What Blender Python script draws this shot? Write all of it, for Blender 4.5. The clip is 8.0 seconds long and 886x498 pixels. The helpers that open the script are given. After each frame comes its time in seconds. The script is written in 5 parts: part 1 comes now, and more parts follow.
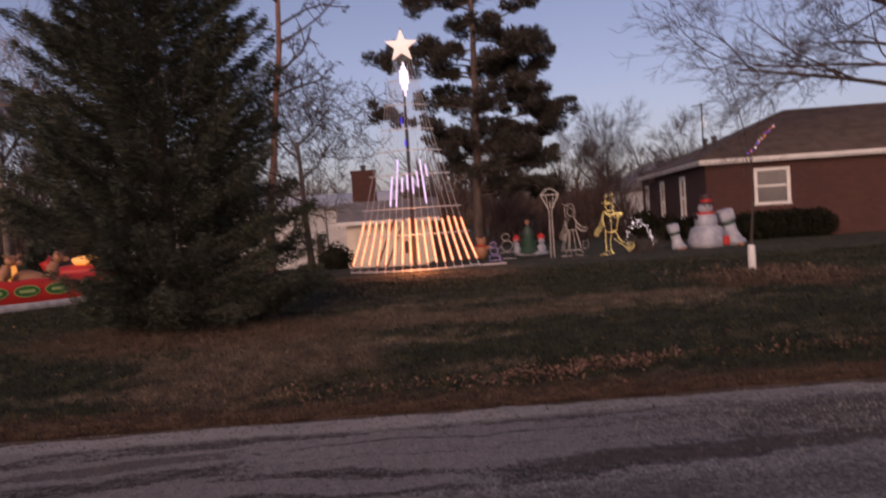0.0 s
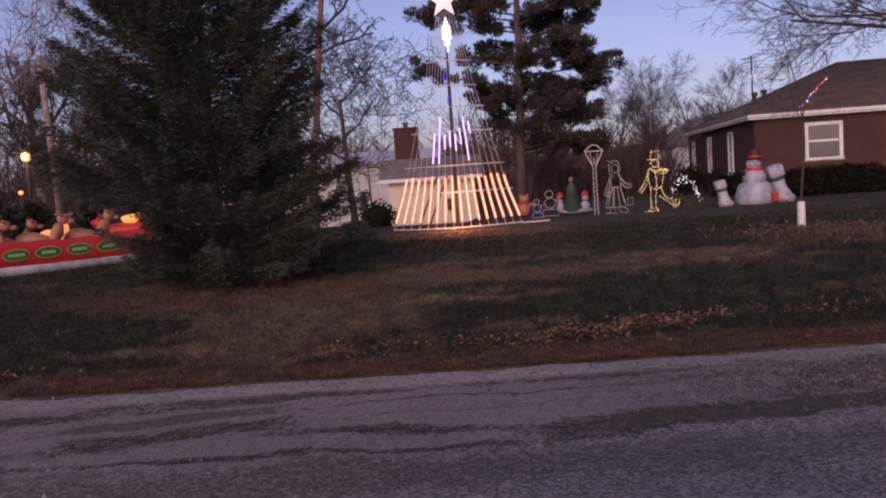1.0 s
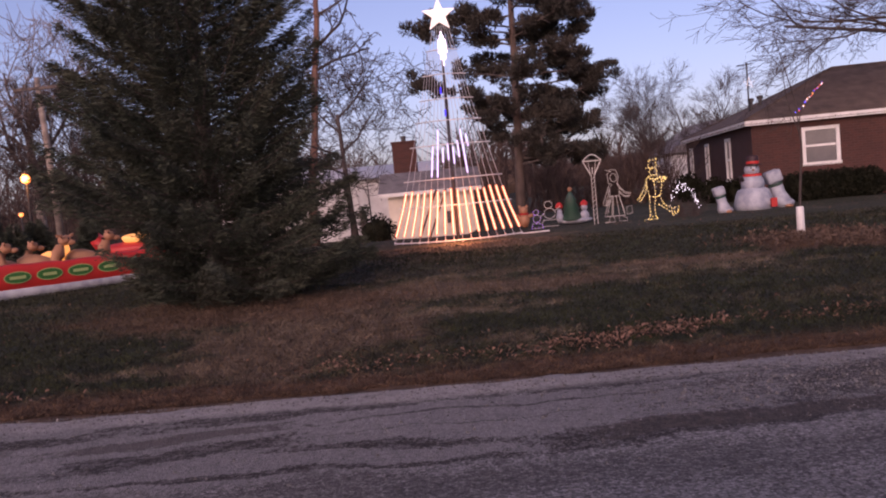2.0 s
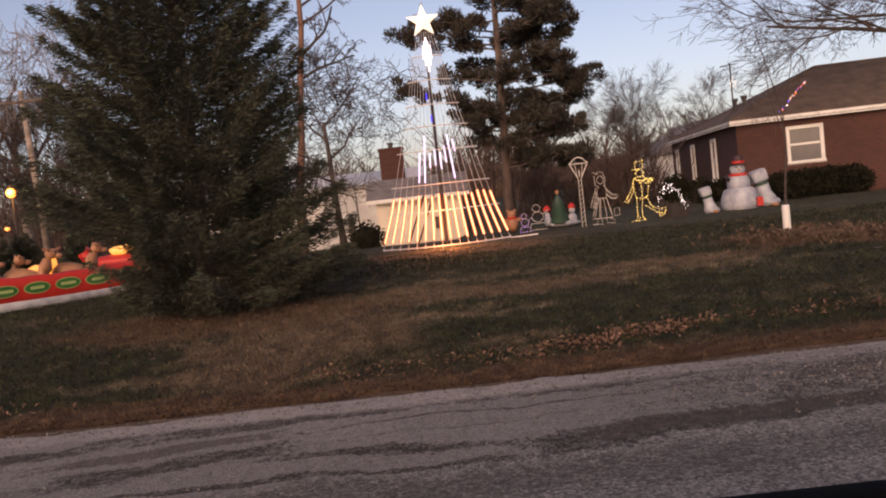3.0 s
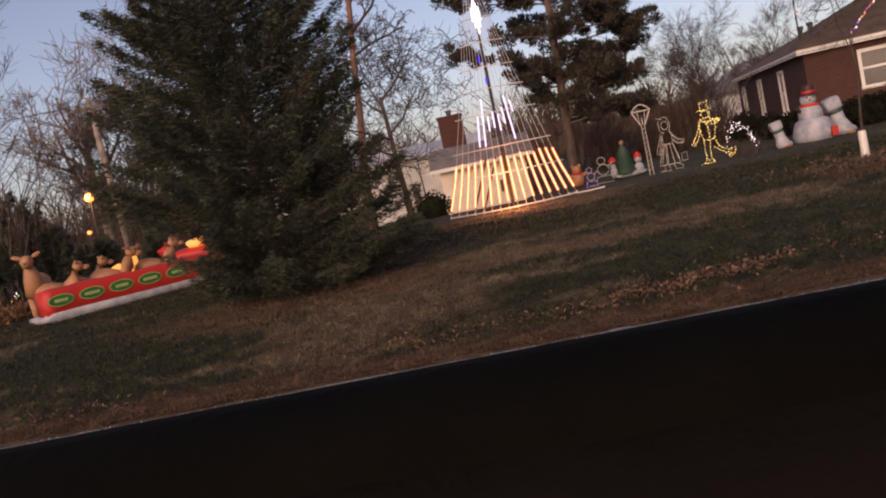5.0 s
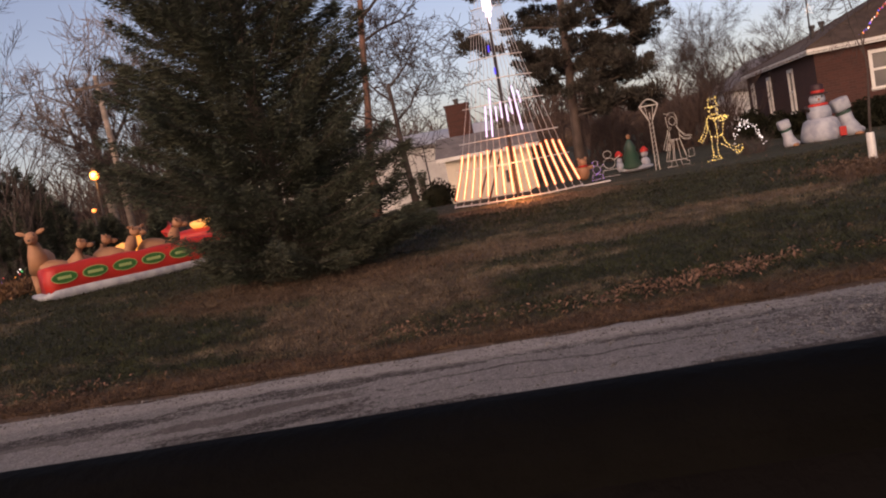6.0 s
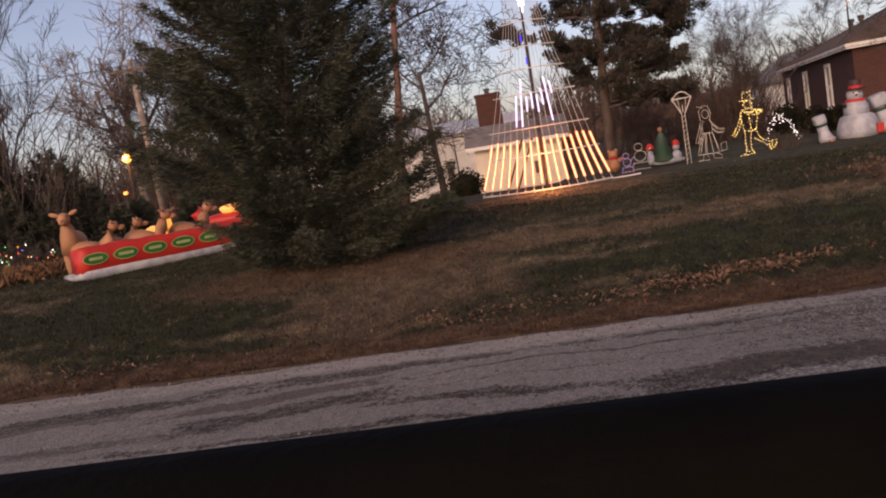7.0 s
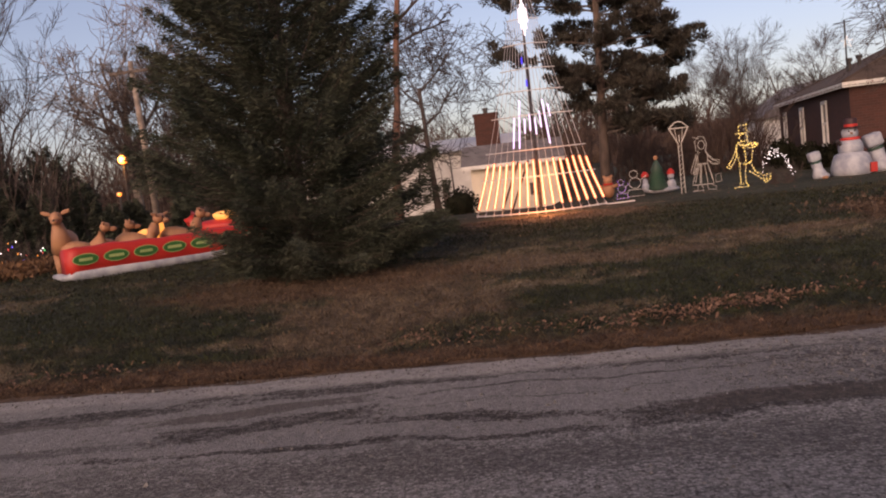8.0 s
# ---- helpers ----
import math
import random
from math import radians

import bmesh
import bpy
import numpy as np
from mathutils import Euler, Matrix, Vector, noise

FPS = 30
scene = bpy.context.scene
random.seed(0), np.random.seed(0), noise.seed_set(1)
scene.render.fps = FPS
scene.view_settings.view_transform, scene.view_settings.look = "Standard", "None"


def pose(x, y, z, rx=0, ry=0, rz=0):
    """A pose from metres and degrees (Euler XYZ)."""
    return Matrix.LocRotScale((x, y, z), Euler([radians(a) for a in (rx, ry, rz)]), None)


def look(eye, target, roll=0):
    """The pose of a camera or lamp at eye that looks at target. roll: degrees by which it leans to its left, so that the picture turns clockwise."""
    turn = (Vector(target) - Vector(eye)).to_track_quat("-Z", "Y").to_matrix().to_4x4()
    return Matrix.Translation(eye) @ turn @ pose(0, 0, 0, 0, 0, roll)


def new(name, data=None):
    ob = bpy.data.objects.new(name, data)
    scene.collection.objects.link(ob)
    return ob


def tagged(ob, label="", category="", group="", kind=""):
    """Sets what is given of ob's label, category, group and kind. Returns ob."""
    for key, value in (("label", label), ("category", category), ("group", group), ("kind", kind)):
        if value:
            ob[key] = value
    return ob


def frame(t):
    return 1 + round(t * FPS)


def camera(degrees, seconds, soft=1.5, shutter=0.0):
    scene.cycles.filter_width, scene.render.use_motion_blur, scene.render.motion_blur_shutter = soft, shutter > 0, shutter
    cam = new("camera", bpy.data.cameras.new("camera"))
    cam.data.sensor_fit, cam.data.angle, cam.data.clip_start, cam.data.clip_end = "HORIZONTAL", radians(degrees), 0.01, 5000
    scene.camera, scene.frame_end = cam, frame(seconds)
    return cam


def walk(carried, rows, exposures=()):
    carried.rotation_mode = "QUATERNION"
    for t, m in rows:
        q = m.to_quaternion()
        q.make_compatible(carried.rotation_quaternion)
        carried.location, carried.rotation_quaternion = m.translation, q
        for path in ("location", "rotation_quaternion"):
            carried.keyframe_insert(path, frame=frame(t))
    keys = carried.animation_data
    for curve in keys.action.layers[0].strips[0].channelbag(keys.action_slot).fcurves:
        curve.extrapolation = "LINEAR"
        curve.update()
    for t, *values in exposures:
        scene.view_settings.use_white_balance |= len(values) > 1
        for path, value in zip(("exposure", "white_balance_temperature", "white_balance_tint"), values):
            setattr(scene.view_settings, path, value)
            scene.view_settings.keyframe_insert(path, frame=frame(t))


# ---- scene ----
# ---- camera and its way ----
cam = camera(54.82, 8.0, soft=2.0, shutter=0.4)
walk(cam, [
    (0, pose(-0.010, 0.040, 1.543, 87.74, 3.68, -2.17)),
    (0.1, pose(-0.010, 0.041, 1.543, 89.03, 3.27, -1.41)),
    (0.2, pose(-0.010, 0.041, 1.543, 90.56, 3.31, -0.38)),
    (0.3, pose(-0.010, 0.042, 1.543, 90.45, 3.45, 0.24)),
    (0.4, pose(-0.010, 0.042, 1.543, 88.70, 3.66, 0.50)),
    (0.5, pose(-0.009, 0.043, 1.543, 87.31, 3.64, 0.65)),
    (1, pose(-0.022, 0.038, 1.553, 85.05, 3.91, 0.66)),
    (1.5, pose(-0.019, 0.039, 1.558, 84.35, 4.99, 0.98)),
    (2, pose(-0.017, 0.016, 1.561, 85.88, 5.19, 0.60)),
    (3.5, pose(0.000, 0.000, 1.550, 86.20, 7.00, 0.00)),
    (4, pose(0.014, 0.024, 1.538, 86.00, 8.61, 1.68)),
    (4.2, pose(0.022, 0.022, 1.545, 85.98, 9.95, 2.65)),
    (4.5, pose(0.044, 0.010, 1.511, 85.93, 12.33, 4.15)),
    (5, pose(0.035, 0.025, 1.510, 84.65, 12.04, 4.14)),
    (6.5, pose(0.025, 0.014, 1.532, 83.77, 9.36, 5.22)),
    (7, pose(0.021, 0.039, 1.526, 83.56, 9.27, 6.48)),
    (7.5, pose(0.024, 0.031, 1.530, 83.76, 9.42, 6.70)),
    (7.9, pose(0.024, 0.031, 1.530, 83.76, 9.42, 6.70)),
    (7.967, pose(0.023, 0.036, 1.556, 84.52, 6.78, 6.27)),
    (8, pose(0.023, 0.037, 1.558, 84.61, 6.44, 6.21)),
], exposures=[
    (0, -0.05, 7300, 37), (0.5, -0.06, 7600, 36), (1.0, 0.03, 6500, 46), (1.2, 0.06, 6500, 38), (1.5, 0.38, 7700, 27), (1.8, 0.4, 7600, 27),
    (2.0, 0.37, 6600, 44), (2.2, 0.43, 7200, 31), (3.4, 0.56, 8200, 26), (4.5, 0.46, 7900, 27), (5.0, 0.4, 7900, 27), (6.5, 0.46, 7900, 27), (8, 0.5, 7800, 27)])

# ---- dusk sky and the last low light behind the viewer ----
SUN_AZ, SUN_EL = 196.0, 26.0          # compass degrees from +y towards +x, height in degrees
world = bpy.data.worlds.new("dusk")
scene.world = world
world.use_nodes = True
wn = world.node_tree
sky = wn.nodes.new("ShaderNodeTexSky")
sky.sky_type = "NISHITA"
sky.sun_disc = False
sky.sun_elevation, sky.sun_rotation = radians(SUN_EL), radians(SUN_AZ)
sky.air_density, sky.dust_density, sky.ozone_density = 0.7, 2.2, 0.7
back = wn.nodes["Background"]
wn.links.new(sky.outputs[0], back.inputs[0])
back.inputs[1].default_value = 0.118
sun = new("sun", bpy.data.lights.new("sun", "SUN"))
sun.data.energy, sun.data.angle, sun.data.color = 0.78, radians(35), (1.0, 0.64, 0.47)
sa, se = radians(SUN_AZ), radians(SUN_EL)
sun.matrix_world = look((0, 0, 40), (-math.sin(sa) * math.cos(se) * 10, -math.cos(sa) * math.cos(se) * 10, 40 - math.sin(se) * 10))
# the warm glow of the light tree on the lawn
glow = new("light_tree_glow", bpy.data.lights.new("light_tree_glow", "POINT"))
glow.data.energy, glow.data.color, glow.data.shadow_soft_size = 140, (1.0, 0.36, 0.13), 0.5
glow.matrix_world = pose(0.03, 20.5, 0.75)
# the street lamp's own light
lamp_glow = new("street_lamp_glow", bpy.data.lights.new("street_lamp_glow", "POINT"))
lamp_glow.data.energy, lamp_glow.data.color, lamp_glow.data.shadow_soft_size = 160, (1.0, 0.42, 0.1), 0.25
lamp_glow.matrix_world = pose(-16.4, 32.6, 3.4)

# ---- small builders ----
rng = np.random.default_rng(7)


def material(name, base, rough=0.8, metal=0.0, second=None, scale=8.0, bump=0.0, bump_scale=60.0, emit=None, power=0.0, stretch=(1, 1, 1), detail=6.0, spread=(0.35, 0.65), each=0.0, sheen=0.0):
    """A procedural surface: two colours mixed by noise, with fine grain in bump and gloss."""
    m = bpy.data.materials.new(name)
    m.use_nodes = True
    t = m.node_tree
    n, l = t.nodes, t.links
    p = n["Principled BSDF"]
    p.inputs["Roughness"].default_value, p.inputs["Metallic"].default_value = rough, metal
    p.inputs["Base Color"].default_value = (*base, 1)
    if emit:
        p.inputs["Emission Color"].default_value = (*emit, 1)
        p.inputs["Emission Strength"].default_value = power
    co = n.new("ShaderNodeTexCoord")
    mp = n.new("ShaderNodeMapping")
    mp.inputs["Scale"].default_value = stretch
    l.new(co.outputs["Object"], mp.inputs["Vector"])
    if second:
        a = n.new("ShaderNodeTexNoise")
        a.inputs["Scale"].default_value, a.inputs["Detail"].default_value = scale, detail
        l.new(mp.outputs[0], a.inputs["Vector"])
        r = n.new("ShaderNodeMapRange")
        r.inputs[1].default_value, r.inputs[2].default_value = spread
        l.new(a.outputs[0], r.inputs[0])
        mix = n.new("ShaderNodeMix")
        mix.data_type = "RGBA"
        mix.inputs[6].default_value, mix.inputs[7].default_value = (*base, 1), (*second, 1)
        l.new(r.outputs[0], mix.inputs[0])
        out = mix.outputs[2]
        if each:
            ob = n.new("ShaderNodeObjectInfo")
            geo = n.new("ShaderNodeNewGeometry")
            add = n.new("ShaderNodeMath")
            add.operation = "ADD"
            l.new(ob.outputs["Random"], add.inputs[0])
            l.new(geo.outputs["Random Per Island"], add.inputs[1])
            fr = n.new("ShaderNodeMath")
            fr.operation = "FRACT"
            l.new(add.outputs[0], fr.inputs[0])
            v = n.new("ShaderNodeMapRange")
            v.inputs[3].default_value, v.inputs[4].default_value = 1 - each, 1 + each
            l.new(fr.outputs[0], v.inputs[0])
            hs = n.new("ShaderNodeHueSaturation")
            l.new(v.outputs[0], hs.inputs["Value"])
            l.new(out, hs.inputs["Color"])
            out = hs.outputs[0]
        l.new(out, p.inputs["Base Color"])
    if bump:
        b = n.new("ShaderNodeTexNoise")
        b.inputs["Scale"].default_value, b.inputs["Detail"].default_value = bump_scale, 4
        l.new(mp.outputs[0], b.inputs["Vector"])
        k = n.new("ShaderNodeBump")
        k.inputs["Strength"].default_value, k.inputs["Distance"].default_value = min(1, bump), 0.02
        l.new(b.outputs[0], k.inputs["Height"])
        l.new(k.outputs[0], p.inputs["Normal"])
    return m


class Geo:
    """Collects vertices and faces of one mesh."""

    def __init__(self):
        self.v, self.f, self.s, self.n = [], [], [], 0

    def add(self, v, f, slot=0):
        v = np.asarray(v, float).reshape(-1, 3)
        self.v.append(v)
        self.f += [tuple(int(i) + self.n for i in q) for q in f]
        self.s += [slot] * len(f)
        self.n += len(v)
        return self

    def box(self, lo, hi, bevel=0.0, slot=0, m=None):
        lo, hi = np.array(lo, float), np.array(hi, float)
        c, h = (lo + hi) / 2, (hi - lo) / 2
        b = min(bevel, 0.45 * h.min())
        if b <= 0:
            v = [c + h * np.array(s) for s in ((-1, -1, -1), (1, -1, -1), (1, 1, -1), (-1, 1, -1), (-1, -1, 1), (1, -1, 1), (1, 1, 1), (-1, 1, 1))]
            f = [(0, 3, 2, 1), (4, 5, 6, 7), (0, 1, 5, 4), (1, 2, 6, 5), (2, 3, 7, 6), (3, 0, 4, 7)]
        else:
            bm = bmesh.new()
            bmesh.ops.create_cube(bm, size=2)
            for w in bm.verts:
                w.co = Vector(c + h * np.array(w.co))
            bmesh.ops.bevel(bm, geom=bm.edges[:], offset=b, segments=2, affect="EDGES", profile=0.6)
            bm.verts.index_update()
            v, f = [w.co[:] for w in bm.verts], [[w.index for w in q.verts] for q in bm.faces]
            bm.free()
        if m is not None:
            v = [(m @ Vector(w))[:] for w in v]
        return self.add(v, f, slot)

    def tube(self, pts, rad, sides=6, slot=0, closed=False):
        pts = np.asarray(pts, float)
        rad = np.broadcast_to(np.asarray(rad, float), (len(pts),))
        tan = np.gradient(pts, axis=0)
        if closed:
            tan = np.roll(pts, -1, 0) - np.roll(pts, 1, 0)
        tan /= np.linalg.norm(tan, axis=1)[:, None] + 1e-9
        ref = np.where(np.abs(tan[:, 2:]) < 0.9, [[0, 0, 1.0]], [[1.0, 0, 0]])
        a = np.cross(tan, ref)
        a /= np.linalg.norm(a, axis=1)[:, None] + 1e-9
        b = np.cross(tan, a)
        ang = np.arange(sides) * 2 * math.pi / sides
        ring = pts[:, None] + rad[:, None, None] * (a[:, None] * np.cos(ang)[None, :, None] + b[:, None] * np.sin(ang)[None, :, None])
        k = len(pts)
        f = []
        for i in range(k if closed else k - 1):
            j = (i + 1) % k
            for s in range(sides):
                q = (s + 1) % sides
                f.append((i * sides + s, i * sides + q, j * sides + q, j * sides + s))
        if not closed:
            f += [tuple(range(sides))[::-1], tuple((k - 1) * sides + s for s in range(sides))]
        return self.add(ring, f, slot)

    def lathe(self, profile, centre=(0, 0, 0), sides=20, slot=0, squash=(1, 1)):
        pr = np.array(profile, float)
        ang = np.arange(sides) * 2 * math.pi / sides
        v = np.stack([pr[:, :1] * np.cos(ang) * squash[0], pr[:, :1] * np.sin(ang) * squash[1], np.repeat(pr[:, 1:], sides, 1)], 2) + np.array(centre)
        f = [(i * sides + s, i * sides + (s + 1) % sides, (i + 1) * sides + (s + 1) % sides, (i + 1) * sides + s) for i in range(len(pr) - 1) for s in range(sides)]
        f += [tuple(range(sides))[::-1], tuple((len(pr) - 1) * sides + s for s in range(sides))]
        return self.add(v, f, slot)

    def blob(self, centre, radii, lumps=0.06, rows=9, sides=14, slot=0, seed=0, m=None):
        th = np.linspace(0.06, math.pi - 0.06, rows)
        ph = np.arange(sides) * 2 * math.pi / sides
        d = np.stack([np.sin(th)[:, None] * np.cos(ph), np.sin(th)[:, None] * np.sin(ph), np.repeat(-np.cos(th)[:, None], sides, 1)], 2)
        k = 1 + lumps * (np.sin(3 * d[..., 0] * 2 + seed) + np.sin(4 * d[..., 1] + seed * 2.3) + np.sin(5 * d[..., 2] + seed * 1.7))
        v = (d * k[..., None]) * np.array(radii)
        v = v.reshape(-1, 3)
        if m is not None:
            v = v @ np.array(m.to_3x3()).T
        v = v + np.array(centre)
        f = [(i * sides + s, i * sides + (s + 1) % sides, (i + 1) * sides + (s + 1) % sides, (i + 1) * sides + s) for i in range(rows - 1) for s in range(sides)]
        f += [tuple(range(sides))[::-1], tuple((rows - 1) * sides + s for s in range(sides))]
        return self.add(v, f, slot)

    def quads(self, centre, along, across, slot=0, fold=0.0):
        """Many small leaf blades: diamonds with a slight fold."""
        c, a, b = np.asarray(centre), np.asarray(along), np.asarray(across)
        nrm = np.cross(a, b)
        nrm /= np.linalg.norm(nrm, axis=1)[:, None] + 1e-9
        w = np.linalg.norm(b, axis=1)[:, None]
        lift = nrm * w * fold
        v = np.stack([c - a, c + b + lift, c + a, c - b + lift], 1).reshape(-1, 3)
        k = len(c)
        i = np.arange(k) * 4 + self.n
        self.v.append(v)
        self.f += list(map(tuple, np.stack([i, i + 1, i + 2], 1).tolist())) + list(map(tuple, np.stack([i, i + 2, i + 3], 1).tolist()))
        self.s += [slot] * (2 * k)
        self.n += 4 * k
        return self

    def mesh(self, name, mats, smooth=False):
        me = bpy.data.meshes.new(name)
        me.from_pydata(np.concatenate(self.v).tolist(), [], self.f)
        for m in (mats if isinstance(mats, (list, tuple)) else [mats]):
            me.materials.append(m)
        me.polygons.foreach_set("material_index", self.s)
        if smooth:
            me.polygons.foreach_set("use_smooth", [True] * len(me.polygons))
        me.update()
        return me


def thing(name, label, category, at=(0, 0, 0), rz=0.0, group="", kind=""):
    ob = new(name)
    ob.empty_display_size = 0.1
    ob.matrix_world = pose(*at, 0, 0, rz)
    return tagged(ob, label, category, group, kind)


def part(name, geo, mats, parent=None, label="", smooth=False, at=None):
    ob = new(name, geo.mesh(name, mats, smooth))
    if parent:
        ob.parent = parent
    if at is not None:
        ob.matrix_basis = at
    return tagged(ob, label)


def whole(name, geo, mats, label, category, at=(0, 0, 0), rz=0.0, group="", kind="", smooth=False):
    ob = new(name, geo.mesh(name, mats, smooth))
    ob.matrix_world = pose(*at, 0, 0, rz)
    return tagged(ob, label, category, group, kind)


def unit(v):
    v = np.asarray(v, float)
    return v / (np.linalg.norm(v, axis=-1, keepdims=True) + 1e-9)


def step(a, b, x):
    t = np.clip((np.asarray(x, float) - a) / (b - a), 0, 1)
    return t * t * (3 - 2 * t)


def lawn_z(x, y):
    """Height of the yard: a gentle rise from the road and a dip behind the light tree."""
    z = np.interp(y, [0, 7.2, 13, 18, 23, 60], [-0.01, 0.0, 0.1, 0.19, 0.21, 0.22])
    return z - 0.72 * step(23.5, 31, y) * (1 - step(-0.5, 2.2, x))

# ---- materials ----
def lawn_material(name):
    """Winter lawn: green and straw patches, bare brown places, and a rusty strip of dead stuff along the road."""
    m = material(name, (0.05, 0.06, 0.03), 0.95, bump=1.0, bump_scale=28)
    n, l = m.node_tree.nodes, m.node_tree.links
    p, co = n["Principled BSDF"], n["Texture Coordinate"]

    def nz(scale, detail, sx=1.0, sy=1.0):
        mp, t = n.new("ShaderNodeMapping"), n.new("ShaderNodeTexNoise")
        mp.inputs["Scale"].default_value = (sx, sy, 1)
        t.inputs["Scale"].default_value, t.inputs["Detail"].default_value, t.inputs["Roughness"].default_value = scale, detail, 0.62
        l.new(co.outputs["Object"], mp.inputs[0])
        l.new(mp.outputs[0], t.inputs["Vector"])
        return t.outputs[0]

    def ramp(v, a, b, lo=0.0, hi=1.0):
        r = n.new("ShaderNodeMapRange")
        r.interpolation_type = "SMOOTHSTEP"
        r.inputs[1].default_value, r.inputs[2].default_value, r.inputs[3].default_value, r.inputs[4].default_value = a, b, lo, hi
        l.new(v, r.inputs[0])
        return r.outputs[0]

    def op(kind, a, b):
        q = n.new("ShaderNodeMath")
        q.operation = kind
        for k, v in enumerate((a, b)):
            if isinstance(v, (int, float)):
                q.inputs[k].default_value = v
            else:
                l.new(v, q.inputs[k])
        return q.outputs[0]

    def mix(f, a, b):
        q = n.new("ShaderNodeMix")
        q.data_type = "RGBA"
        l.new(f, q.inputs[0])
        for k, v in ((6, a), (7, b)):
            if isinstance(v, tuple):
                q.inputs[k].default_value = (*v, 1)
            else:
                l.new(v, q.inputs[k])
        return q.outputs[2]

    sep = n.new("ShaderNodeSeparateXYZ")
    l.new(co.outputs["Object"], sep.inputs[0])
    edge = nz(1.3, 6)

    def spot(x, y, rx, ry):
        dx = op("DIVIDE", op("SUBTRACT", sep.outputs[0], x), rx)
        dy = op("DIVIDE", op("SUBTRACT", sep.outputs[1], y), ry)
        d = op("SQRT", op("ADD", op("MULTIPLY", dx, dx), op("MULTIPLY", dy, dy)), 0)
        d = op("ADD", d, op("MULTIPLY", op("SUBTRACT", edge, 0.5), 1.3))
        return ramp(op("ADD", d, op("MULTIPLY", op("SUBTRACT", nz(4.5, 6), 0.5), 0.9)), 0.72, 1.08, 1.0, 0.0)
    patch = ramp(op("ADD", op("MULTIPLY", nz(0.42, 6, 0.6, 1.1), 0.58), op("MULTIPLY", nz(2.3, 7, 0.7, 1.2), 0.42)), 0.508, 0.565)
    patch = op("MULTIPLY", patch, ramp(op("ADD", sep.outputs[1], op("MULTIPLY", edge, 3.0)), 13.5, 17.0, 1.0, 0.35))
    tuft = ramp(nz(5.0, 5, 0.8, 1.2), 0.42, 0.66)
    green = mix(tuft, (0.0085, 0.013, 0.0032), (0.04, 0.046, 0.0125))
    tan = mix(tuft, (0.085, 0.064, 0.038), (0.25, 0.193, 0.124))
    col = mix(patch, green, tan)
    bare = spot(-1.75, 9.4, 1.5, 2.4)
    for s in ((-3.4, 12.2, 2.9, 2.0), (1.1, 12.0, 1.5, 0.7), (-0.5, 12.4, 1.9, 1.0), (3.6, 13.2, 1.6, 0.5), (0.3, 19.2, 2.6, 1.1)):
        bare = op("MAXIMUM", bare, spot(*s))
    brown = mix(tuft, (0.075, 0.052, 0.031), (0.195, 0.142, 0.09))
    col = mix(bare, col, brown)
    lush = spot(-0.55, 7.95, 1.0, 0.75)
    for s in ((0.95, 9.5, 1.3, 0.6), (2.7, 9.4, 1.9, 1.0), (4.6, 10.8, 2.2, 1.6), (-5.6, 11.4, 1.5, 2.0), (-3.2, 8.75, 0.8, 0.22), (-4.9, 8.3, 0.9, 0.3), (4.4, 16.5, 2.6, 2.2), (0.6, 16.2, 1.8, 1.2)):
        lush = op("MAXIMUM", lush, spot(*s))
    col = mix(op("MULTIPLY", lush, ramp(nz(7, 6), 0.3, 0.62, 1.0, 0.55)), col, green)
    strip = ramp(op("ADD", sep.outputs[1], op("MULTIPLY", op("SUBTRACT", edge, 0.5), 1.1)), 7.15, 7.6, 1.0, 0.0)
    rust = mix(tuft, (0.068, 0.038, 0.02), (0.14, 0.083, 0.047))
    col = mix(strip, col, rust)
    mul = op("MAXIMUM", spot(6.2, 14.4, 1.5, 1.5), op("MULTIPLY", spot(-3.3, 11.9, 2.7, 1.5), 0.7))
    col = mix(mul, col, rust)
    fine = nz(38, 3)
    hs, geo = n.new("ShaderNodeHueSaturation"), n.new("ShaderNodeNewGeometry")
    v = op("ADD", ramp(fine, 0.3, 0.7, 0.4, 1.0), op("MULTIPLY", geo.outputs["Random Per Island"], 0.24))
    l.new(v, hs.inputs["Value"])
    l.new(col, hs.inputs["Color"])
    l.new(hs.outputs[0], p.inputs["Base Color"])
    return m


